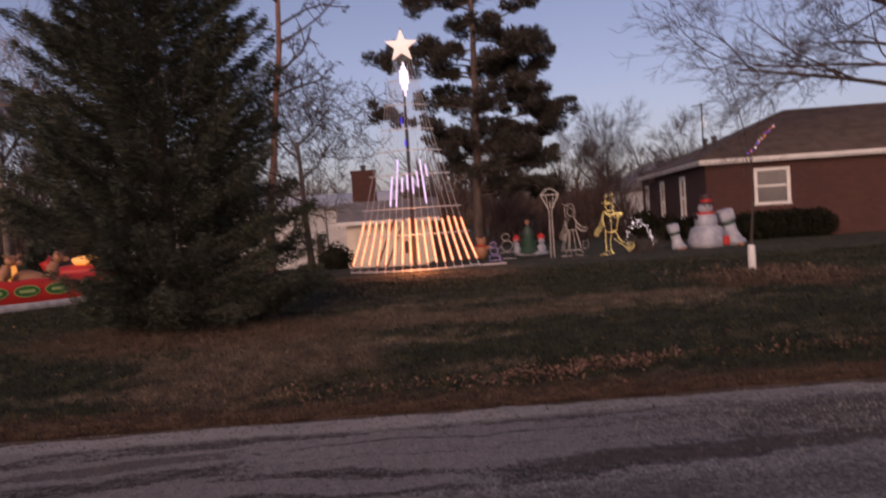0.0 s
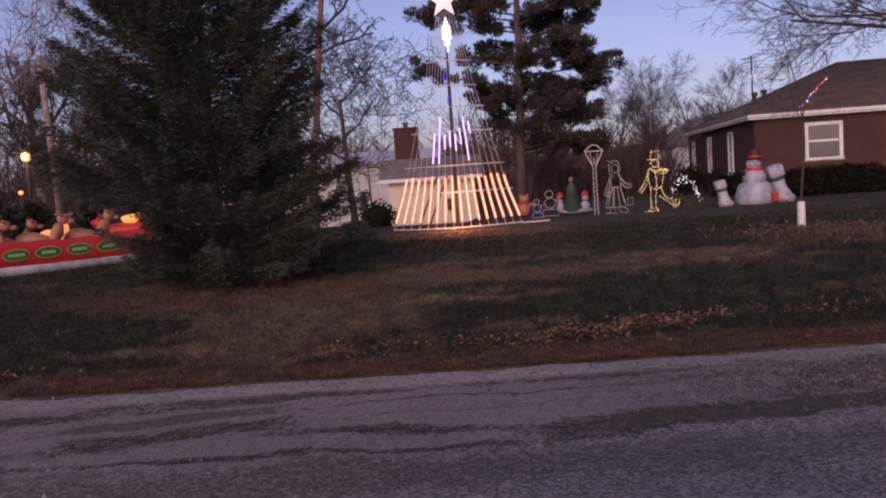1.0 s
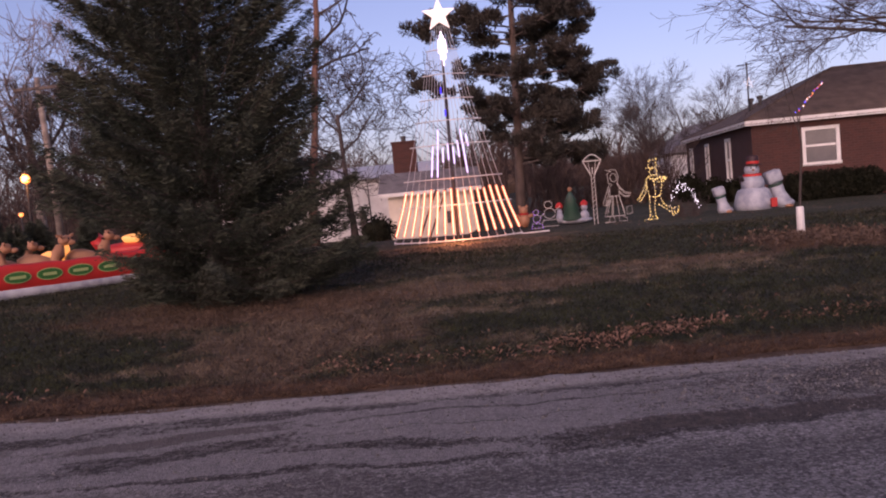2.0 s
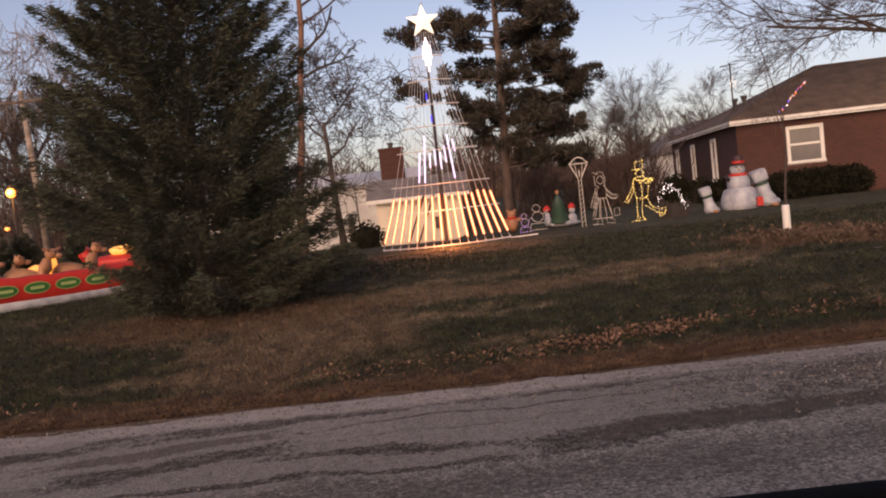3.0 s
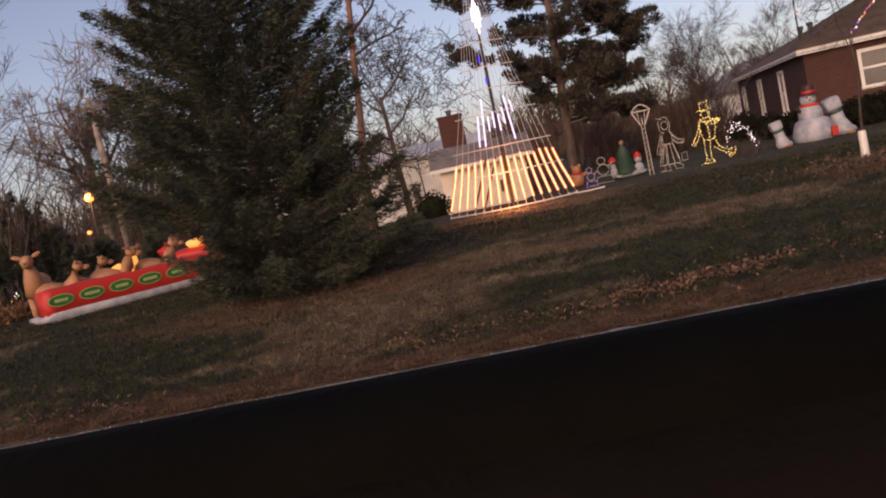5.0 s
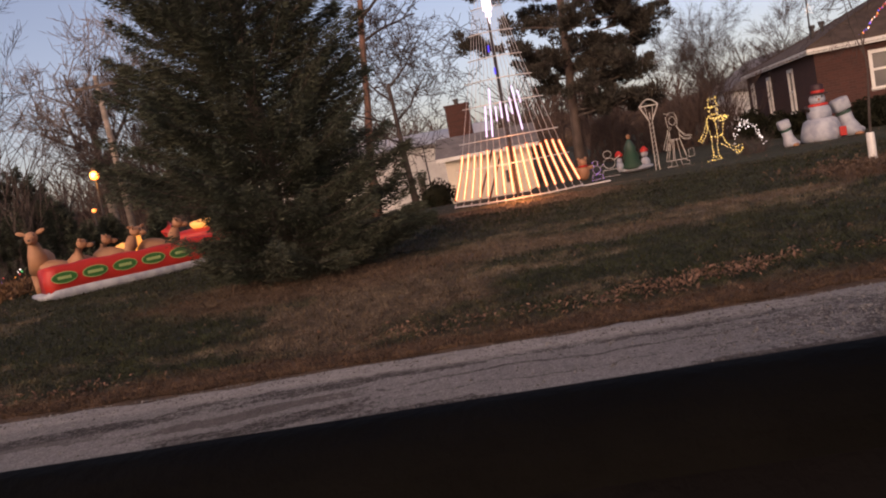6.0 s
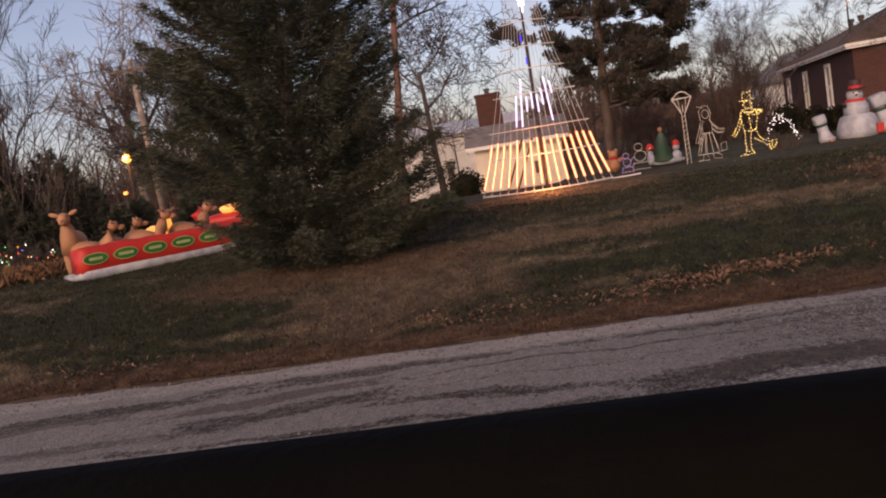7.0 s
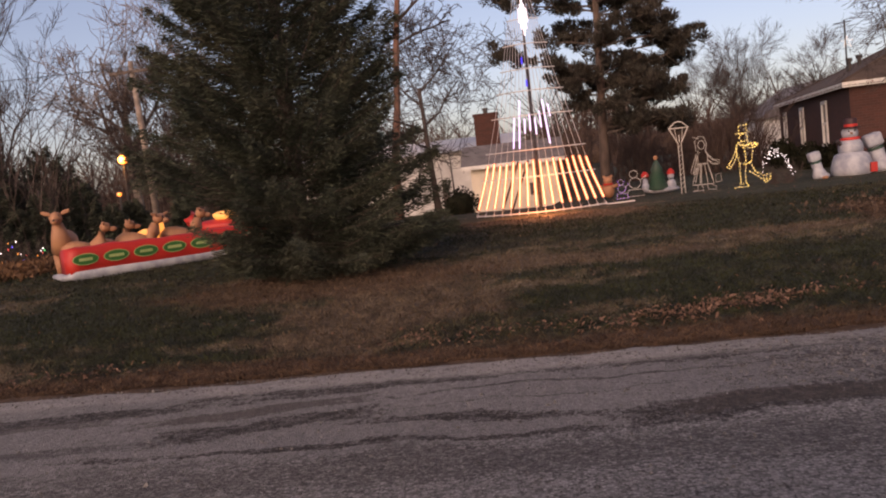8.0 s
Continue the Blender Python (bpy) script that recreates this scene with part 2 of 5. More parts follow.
def road_material(name):
    """Old grey asphalt: exposed pale stone, dark tar in long worn bands, dusty edge."""
    m = material(name, (0.15, 0.15, 0.15), 0.92, bump=1.0, bump_scale=70)
    n, l = m.node_tree.nodes, m.node_tree.links
    p, co = n["Principled BSDF"], n["Texture Coordinate"]

    def nz(scale, detail, sx=1.0, sy=1.0, rough=0.6):
        mp, t = n.new("ShaderNodeMapping"), n.new("ShaderNodeTexNoise")
        mp.inputs["Scale"].default_value = (sx, sy, 1)
        t.inputs["Scale"].default_value, t.inputs["Detail"].default_value, t.inputs["Roughness"].default_value = scale, detail, rough
        l.new(co.outputs["Object"], mp.inputs[0])
        l.new(mp.outputs[0], t.inputs["Vector"])
        return t.outputs[0]

    def ramp(v, a, b, lo=0.0, hi=1.0):
        r = n.new("ShaderNodeMapRange")
        r.interpolation_type = "SMOOTHSTEP"
        r.inputs[1].default_value, r.inputs[2].default_value, r.inputs[3].default_value, r.inputs[4].default_value = a, b, lo, hi
        l.new(v, r.inputs[0])
        return r.outputs[0]

    def op(kind, a, b=0.0):
        q = n.new("ShaderNodeMath")
        q.operation = kind
        for k, v in enumerate((a, b)):
            if isinstance(v, (int, float)):
                q.inputs[k].default_value = v
            else:
                l.new(v, q.inputs[k])
        return q.outputs[0]

    def mix(f, a, b):
        q = n.new("ShaderNodeMix")
        q.data_type = "RGBA"
        l.new(f, q.inputs[0])
        for k, v in ((6, a), (7, b)):
            if isinstance(v, tuple):
                q.inputs[k].default_value = (*v, 1)
            else:
                l.new(v, q.inputs[k])
        return q.outputs[2]

    sep = n.new("ShaderNodeSeparateXYZ")
    l.new(co.outputs["Object"], sep.inputs[0])
    wob = op("MULTIPLY", op("SUBTRACT", nz(1.1, 9, 0.7, 1.0, 0.7), 0.5), 1.1)
    grain = nz(26, 7, 1.0, 0.6, 0.8)
    worn = op("ADD", op("MULTIPLY", nz(2.6, 11, 0.5, 1.3, 0.8), 0.45), op("MULTIPLY", grain, 0.55))
    crook = op("MULTIPLY", op("SUBTRACT", nz(2.4, 8, 0.6, 0.6, 0.6), 0.5), 0.42)
    yy = op("ADD", sep.outputs[1], crook)

    def band(x0, y0, x1, y1, half, rough, full=1.0):
        """A worn strip of bare tar from one end to the other, with a crumbled outline."""
        k = (y1 - y0) / (x1 - x0)
        mid = op("ADD", op("MULTIPLY", op("SUBTRACT", sep.outputs[0], x0), k), y0)
        dy = op("DIVIDE", op("ABSOLUTE", op("SUBTRACT", yy, mid)), half)
        dx = op("DIVIDE", op("ABSOLUTE", op("SUBTRACT", sep.outputs[0], (x0 + x1) / 2)), (x1 - x0) / 2)
        d = op("ADD", op("MAXIMUM", dy, dx), op("MULTIPLY", op("SUBTRACT", worn, 0.5), rough))
        return ramp(d, 0.78, 0.98, full, 0.0)
    # crumbled edge of the overlay, older cracks and the dark seam under the dusty margin
    dark = band(0.3, 4.88, 2.8, 5.24, 0.17, 3.2)
    for s in ((2.4, 5.16, 5.5, 5.5, 0.14, 3.5), (0.36, 4.9, 0.78, 4.92, 0.19, 4.0), (-1.3, 5.28, 0.5, 5.0, 0.085, 6.5, 1.0), (-2.8, 4.82, 0.6, 4.78, 0.045, 6.5, 1.0), (-2.6, 5.18, -1.1, 5.52, 0.13, 5.5, 1.0),
              (-5.5, 5.62, -2.2, 6.06, 0.14, 5.0, 1.0), (-2.4, 6.06, 0.2, 6.22, 0.13, 5.5, 0.95), (0.0, 6.2, 3.2, 6.36, 0.13, 6.0, 0.95), (-1.3, 5.8, 1.6, 5.92, 0.03, 5.0, 0.8), (-1.4, 5.46, 1.3, 5.6, 0.012, 4.0, 0.6),
              (1.5, 5.75, 5.5, 6.0, 0.3, 7.0, 0.85), (-6.0, 4.9, -2.4, 5.1, 0.08, 6.5, 0.7), (-4.5, 4.35, 4.5, 4.45, 0.3, 10.0, 0.6), (1.6, 5.7, 5.5, 5.9, 0.5, 9.0, 0.9)):
        dark = op("MAXIMUM", dark, band(*s))
    dark = op("MULTIPLY", dark, ramp(op("ADD", op("MULTIPLY", nz(14, 6, 0.6, 1.1, 0.75), 0.6), op("MULTIPLY", nz(60, 3, 0.8, 1.0), 0.4)), 0.44, 0.53, 0.5, 1.0))
    # the open-textured older surface on the near side
    old = op("MAXIMUM", ramp(op("ADD", yy, op("MULTIPLY", sep.outputs[0], -0.1)), 4.72, 4.82, 1.0, 0.0), band(1.4, 5.9, 6.0, 6.1, 0.4, 3.0))
    pit = op("MULTIPLY", ramp(op("ADD", op("MULTIPLY", nz(34, 6, 1.0, 0.6, 0.75), 0.5), op("MULTIPLY", grain, 0.5)), 0.54, 0.57), op("ADD", op("MULTIPLY", old, 0.5), 0.2))
    dark = op("MAXIMUM", dark, pit)
    vo = n.new("ShaderNodeTexVoronoi")
    vo.inputs["Scale"].default_value = 55
    l.new(co.outputs["Object"], vo.inputs["Vector"])
    bit = n.new("ShaderNodeSeparateColor")
    l.new(vo.outputs["Color"], bit.inputs[0])
    stone = ramp(vo.outputs["Distance"], 0.15, 0.6)
    pale = mix(stone, (0.25, 0.241, 0.233), (0.172, 0.165, 0.16))
    tar = mix(ramp(bit.outputs[1], 0.9, 0.95), mix(stone, (0.045, 0.034, 0.028), (0.014, 0.011, 0.01)), (0.12, 0.11, 0.1))
    dust = ramp(op("ADD", sep.outputs[1], op("MULTIPLY", wob, 0.35)), 6.16, 6.34)
    col = mix(dark, pale, tar)
    # brown dirt lying in the hollows of the worn strips
    mud = band(0.5, 5.0, 3.7, 5.36, 0.15, 1.6, 0.85)
    for s in ((-3.0, 5.55, -1.2, 5.8, 0.12, 3.0, 0.7), (3.0, 5.9, 5.6, 6.15, 0.22, 3.0, 0.7), (-6.0, 5.5, -3.0, 5.75, 0.1, 3.0, 0.6)):
        mud = op("MAXIMUM", mud, band(*s))
    col = mix(mud, col, mix(ramp(grain, 0.42, 0.58), (0.034, 0.027, 0.023), (0.072, 0.056, 0.046)))
    col = mix(op("MULTIPLY", dust, ramp(worn, 0.4, 0.5)), col, (0.285, 0.268, 0.25))
    tint = op("MULTIPLY", ramp(nz(0.6, 6, 0.5, 1.0), 0.3, 0.7, 0.85, 1.1), ramp(nz(16, 8, 1.0, 0.7, 0.7), 0.35, 0.65, 0.85, 1.12))
    speck = op("MULTIPLY", op("SUBTRACT", bit.outputs[0], 0.5), op("ADD", op("MULTIPLY", old, 0.75), 0.32))
    tint = op("MULTIPLY", tint, op("ADD", speck, 1.0))
    hs = n.new("ShaderNodeHueSaturation")
    l.new(tint, hs.inputs["Value"])
    l.new(col, hs.inputs["Color"])
    l.new(hs.outputs[0], p.inputs["Base Color"])
    return m


M_LAWN = lawn_material("winter_lawn")
M_ROAD = road_material("worn_asphalt")
M_STRAW = material("dead_grass", (0.16, 0.085, 0.04), 0.95, second=(0.09, 0.05, 0.027), scale=3, each=0.35, bump=0.5)
M_LEAF = material("dry_leaf", (0.22, 0.13, 0.088), 0.85, second=(0.085, 0.042, 0.027), scale=5, each=0.4)
M_GRIT = material("road_grit", (0.19, 0.18, 0.17), 0.9, second=(0.025, 0.022, 0.02), scale=45, each=0.4)
M_BARK = material("grey_bark", (0.13, 0.105, 0.09), 0.95, second=(0.07, 0.055, 0.05), scale=6, bump=0.8, bump_scale=20, stretch=(1, 1, 0.3))
M_TWIG = material("bare_twig", (0.075, 0.056, 0.05), 0.95, second=(0.045, 0.034, 0.03), scale=3)
M_PALE = material("pale_bark", (0.3, 0.25, 0.21), 0.95, second=(0.16, 0.13, 0.11), scale=3, bump=0.4, bump_scale=12)
M_GREYTWIG = material("grey_twig", (0.21, 0.172, 0.155), 0.95, second=(0.14, 0.115, 0.108), scale=2)
M_REDBARK = material("reddish_bark", (0.2, 0.105, 0.075), 0.95, second=(0.12, 0.07, 0.055), scale=4, bump=0.7, bump_scale=14, stretch=(1, 1, 0.3))
M_SPRUCE = material("spruce_needle", (0.028, 0.038, 0.024), 0.9, second=(0.058, 0.063, 0.041), scale=1.6, each=0.45)
M_PINEBARK = material("pine_bark", (0.14, 0.1, 0.082), 0.95, second=(0.075, 0.055, 0.047), scale=5, bump=0.9, bump_scale=14, stretch=(1, 1, 0.4))
M_PINE = material("pine_needle", (0.03, 0.029, 0.022), 0.9, second=(0.05, 0.042, 0.032), scale=1.5, each=0.4)
M_HEDGE = material("hedge_leaf", (0.01, 0.012, 0.007), 0.9, second=(0.018, 0.018, 0.011), scale=3, each=0.4)
M_HEDGE.node_tree.nodes["Principled BSDF"].inputs["Specular IOR Level"].default_value = 0.1
M_WHITE = material("white_paint", (0.72, 0.71, 0.68), 0.6, second=(0.6, 0.59, 0.56), scale=2.5, bump=0.1)
M_CREAM = material("cream_siding", (0.66, 0.58, 0.46), 0.7, second=(0.55, 0.48, 0.38), scale=1.5, bump=0.1)
M_SHINGLE = material("roof_shingle", (0.12, 0.083, 0.062), 0.95, second=(0.066, 0.046, 0.037), scale=2.5, bump=0.8, bump_scale=16, stretch=(1, 1, 1), each=0.1)
M_GREYROOF = material("grey_roof", (0.2, 0.19, 0.19), 0.9, second=(0.13, 0.12, 0.125), scale=3, bump=0.6, bump_scale=20)
M_GLASS = material("window_glass", (0.1, 0.1, 0.105), 0.12, second=(0.16, 0.15, 0.155), scale=1.2)
M_BLACK = material("black_plastic", (0.012, 0.011, 0.011), 1.0, second=(0.018, 0.016, 0.015), scale=20, bump=0.15, bump_scale=200)
M_BLACK.node_tree.nodes["Principled BSDF"].inputs["Specular IOR Level"].default_value = 0.1
M_TRIM = material("dark_door_trim", (0.022, 0.018, 0.018), 1.0, second=(0.028, 0.023, 0.022), scale=14, bump=0.15, bump_scale=150)
M_TRIM.node_tree.nodes["Principled BSDF"].inputs["Specular IOR Level"].default_value = 0.1
M_CARPAINT = material("dark_car_paint", (0.012, 0.012, 0.014), 0.35, second=(0.016, 0.016, 0.018), scale=10)
M_RUBBER = material("tyre_rubber", (0.02, 0.02, 0.02), 0.9, second=(0.03, 0.03, 0.03), scale=8)
M_PVC = material("white_pipe", (0.7, 0.69, 0.68), 0.5, second=(0.6, 0.59, 0.57), scale=4)
M_STEEL = material("dark_steel", (0.05, 0.048, 0.05), 0.5, metal=0.6, second=(0.08, 0.075, 0.075), scale=9)
M_STRAND = material("clear_light_string", (0.62, 0.6, 0.6), 0.4, second=(0.48, 0.46, 0.47), scale=30)
M_HALO = material("painted_string_halo", (0.06, 0.03, 0.015), 0.6, emit=(1.0, 0.15, 0.025), power=0.85)
M_CORE = material("bright_lit_string", (0.08, 0.06, 0.04), 0.6, emit=(1.0, 0.58, 0.32), power=1.8)
M_LILAC = material("lilac_lit_string", (0.5, 0.45, 0.6), 0.4, emit=(0.72, 0.6, 1.0), power=1.2)
M_BLUELIT = material("blue_lit_string", (0.05, 0.05, 0.3), 0.5, emit=(0.05, 0.03, 1.0), power=1.0)
M_COOL = material("white_lit_string", (0.6, 0.6, 0.6), 0.4, emit=(0.92, 0.85, 1.0), power=1.5)
M_STAR = material("lit_star_face", (0.8, 0.75, 0.7), 0.5, emit=(1.0, 0.88, 0.74), power=0.5)


def brick_material(name, a, b, mortar):
    m = material(name, a, 0.9, bump=0.3, bump_scale=30)
    n, l = m.node_tree.nodes, m.node_tree.links
    p = n["Principled BSDF"]
    co = n["Texture Coordinate"]
    sep = n.new("ShaderNodeSeparateXYZ")
    l.new(co.outputs["Object"], sep.inputs[0])
    add = n.new("ShaderNodeMath")
    add.operation = "ADD"
    l.new(sep.outputs[0], add.inputs[0])
    l.new(sep.outputs[1], add.inputs[1])
    cmb = n.new("ShaderNodeCombineXYZ")
    l.new(add.outputs[0], cmb.inputs[0])
    l.new(sep.outputs[2], cmb.inputs[1])
    br = n.new("ShaderNodeTexBrick")
    br.inputs["Color1"].default_value, br.inputs["Color2"].default_value, br.inputs["Mortar"].default_value = (*a, 1), (*b, 1), (*mortar, 1)
    br.inputs["Scale"].default_value, br.inputs["Mortar Size"].default_value = 1.0, 0.006
    br.inputs["Brick Width"].default_value, br.inputs["Row Height"].default_value = 0.21, 0.075
    l.new(cmb.outputs[0], br.inputs["Vector"])
    st = n.new("ShaderNodeTexNoise")
    st.inputs["Scale"].default_value, st.inputs["Detail"].default_value = 0.8, 6
    l.new(co.outputs["Object"], st.inputs["Vector"])
    hs = n.new("ShaderNodeHueSaturation")
    r = n.new("ShaderNodeMapRange")
    r.inputs[3].default_value, r.inputs[4].default_value = 0.7, 1.3
    l.new(st.outputs[0], r.inputs[0])
    l.new(r.outputs[0], hs.inputs["Value"])
    l.new(br.outputs[0], hs.inputs["Color"])
    l.new(hs.outputs[0], p.inputs["Base Color"])
    return m


M_BRICK = brick_material("red_brick", (0.072, 0.0245, 0.018), (0.052, 0.019, 0.015), (0.075, 0.043, 0.034))

# ---- ground, road ----
def build_ground():
    xs = np.unique(np.concatenate([np.linspace(-16, 18, 140), np.linspace(-70, 70, 60), [-2500, -900, -300, -140, 140, 300, 900, 2500]]))
    ys = np.unique(np.concatenate([np.linspace(6, 26, 110), np.linspace(-12, 6, 14), np.linspace(26, 70, 50), [-2500, -600, -150, -40, 100, 180, 400, 900, 2500]]))
    X, Y = np.meshgrid(xs, ys)
    Z = lawn_z(X, np.clip(Y, 0, None))
    for i in range(X.shape[0]):
        for j in range(X.shape[1]):
            if abs(X[i, j]) < 40 and 6.4 < Y[i, j] < 60:
                Z[i, j] += 0.05 * noise.noise((X[i, j] * 0.35, Y[i, j] * 0.35, 0)) + 0.02 * noise.noise((X[i, j] * 1.7, Y[i, j] * 1.7, 3))
    Z = np.where(Y < 6.4, -0.02, Z)
    k = len(xs)
    f = [(i * k + j, i * k + j + 1, (i + 1) * k + j + 1, (i + 1) * k + j) for i in range(len(ys) - 1) for j in range(k - 1)]
    g = Geo().add(np.stack([X, Y, Z], 2), f)
    whole("ground", g, M_LAWN, "patchy winter lawn of green and brown grass", "ground", kind="structure", smooth=True)


def build_road():
    xs = np.concatenate([np.linspace(-60, -12, 40), np.linspace(-11.9, 12, 320), np.linspace(12.2, 60, 40)])
    edge = np.array([6.62 + 0.10 * noise.noise((x * 0.5, 0, 5)) + 0.06 * noise.noise((x * 2.3, 0, 9)) + 0.03 * noise.noise((x * 7, 1, 2)) for x in xs])
    rows = [np.full_like(xs, -4.0), np.full_like(xs, 1.0)] + [1.0 + (edge - 0.05 - 1.0) * u for u in np.linspace(0.1, 1, 26)] + [edge, edge + 0.03]
    v = []
    for r, yy in enumerate(rows):
        for x, y in zip(xs, yy):
            z = 0.022 + 0.012 * noise.noise((x * 0.9, y * 1.4, 0)) + 0.006 * noise.noise((x * 4, y * 6, 1))
            if r >= len(rows) - 2:
                z = (0.012, -0.03)[r - len(rows) + 2]
            v.append((x, y, z))
    k = len(xs)
    f = [(i * k + j, i * k + j + 1, (i + 1) * k + j + 1, (i + 1) * k + j) for i in range(len(rows) - 1) for j in range(k - 1)]
    whole("road", Geo().add(v, f), M_ROAD, "worn grey asphalt road with dark patched cracks", "road", kind="structure", smooth=True)


build_ground()
build_road()


# ---- the car door by which the viewer sits ----
def build_car():
    car = thing("parked_car", "dark car door under an open side window", "car", (0, 0, 0))
    def extrude(prof, x0, x1):
        n = len(prof)
        v = [(x, y, z) for x in (x0, x1) for y, z in prof]
        return Geo().add(v, [(i, (i + 1) % n, n + (i + 1) % n, n + i) for i in range(n)] + [tuple(range(n))[::-1], tuple(range(n, 2 * n))])
    door = part("door_panel", extrude([(0.222, 1.447), (0.29, 1.418), (0.30, 1.38), (0.30, 0.95), (0.27, 0.62), (0.19, 0.60), (0.17, 0.95), (0.165, 1.25), (0.185, 1.36), (0.205, 1.42)], -0.85, 0.85), M_TRIM, car, smooth=True)
    # lip split off in a darker black to offset the sky light on it
    part("window_seal", extrude([(0.22, 1.449), (0.23, 1.456), (0.238, 1.4597), (0.246, 1.4597), (0.256, 1.454), (0.27, 1.445), (0.295, 1.421), (0.28, 1.405), (0.24, 1.415), (0.216, 1.43)], -0.86, 0.86), M_BLACK, door, "black rubber window seal", smooth=True)
    g = Geo().box((-1.9, 0.10, 0.36), (1.9, 0.30, 0.59), 0.05)
    part("rocker_panel", g, M_CARPAINT, car)
    g = Geo().box((-1.9, -1.35, 0.36), (1.9, 0.09, 0.42), 0.02)
    # unseen roof and side, added to keep sky light off the door trim
    part("shade_roof_panel", Geo().box((-1.2, -1.3, 1.80), (1.3, 0.16, 1.86), 0.03), M_BLACK, car)
    part("shade_side_panel", Geo().box((-1.2, -1.38, 0.42), (1.3, -1.31, 1.08), 0.02), M_BLACK, car)
    for x in (-0.95, 1.0):
        part("pillar", Geo().box((x - 0.07, 0.12, 0.58), (x + 0.07, 0.2, 1.82), 0.02), M_BLACK, car)
    # unseen ends: the tall one blocks light, the low one lets some in
    for x, top in ((-1.27, 1.05), (1.33, 1.84)):
        part("shade_end_panel", Geo().box((x - 0.04, -1.3, 0.42), (x + 0.04, 0.08, top), 0.02), M_BLACK, car)
    part("floor_pan", g, M_BLACK, car)
    for name, x0, x1 in (("bonnet", 1.38, 2.25), ("boot_lid", -2.1, -1.32)):
        b = Geo().box((x0, -1.3, 0.42), (x1, 0.27, 1.0), 0.12)
        part(name, b, M_CARPAINT, car, "dark painted panel", smooth=True)
    for x in (-1.45, 1.45):
        for y in (0.12, -1.3):
            w = Geo()
            w.lathe([(0.2, -0.1), (0.32, -0.1), (0.35, -0.07), (0.35, 0.07), (0.32, 0.1), (0.2, 0.1)], sides=24)
            part("wheel", w, M_RUBBER, car, at=pose(x, y, 0.365, 90))


build_car()


# ---- brick house ----
def window_unit(parent, w, h, at, name="window"):
    """White double-hung window, facing its own -y, centred at its sill."""
    g = Geo()
    t = 0.11
    g.box((-w / 2, -0.05, 0), (-w / 2 + t, 0.05, h), 0.008).box((w / 2 - t, -0.05, 0), (w / 2, 0.05, h), 0.008)
    g.box((-w / 2 + t, -0.05, h - t), (w / 2 - t, 0.05, h), 0.008).box((-w / 2 - 0.03, -0.08, -0.05), (w / 2 + 0.03, 0.05, 0.07), 0.008)
    fr = part(name, g, M_WHITE, parent, at=at, label="white-painted wooden window frame")
    part("sash_rail", Geo().box((-w / 2 + t, -0.02, h * 0.47), (w / 2 - t, 0.03, h * 0.53), 0.005), M_WHITE, fr)
    part("pane", Geo().box((-w / 2 + t, 0.0, h * 0.53), (w / 2 - t, 0.012, h - t)), M_GLASS, fr)
    part("pane", Geo().box((-w / 2 + t, 0.012, 0.07), (w / 2 - t, 0.024, h * 0.47)), M_GLASS, fr)
    return fr


HX, HY, HD, HW, EAVE = 9.23, 26.37, 15.1, 17.0, 2.65
HTURN = -8.0                            # the house stands slightly askew to the road
RIDGE_IN, RIDGE_Z = 3.4, 4.28           # where the ridge begins, in from the corner, and its height
HOUSE = pose(HX, HY, 0.1, 0, 0, HTURN)


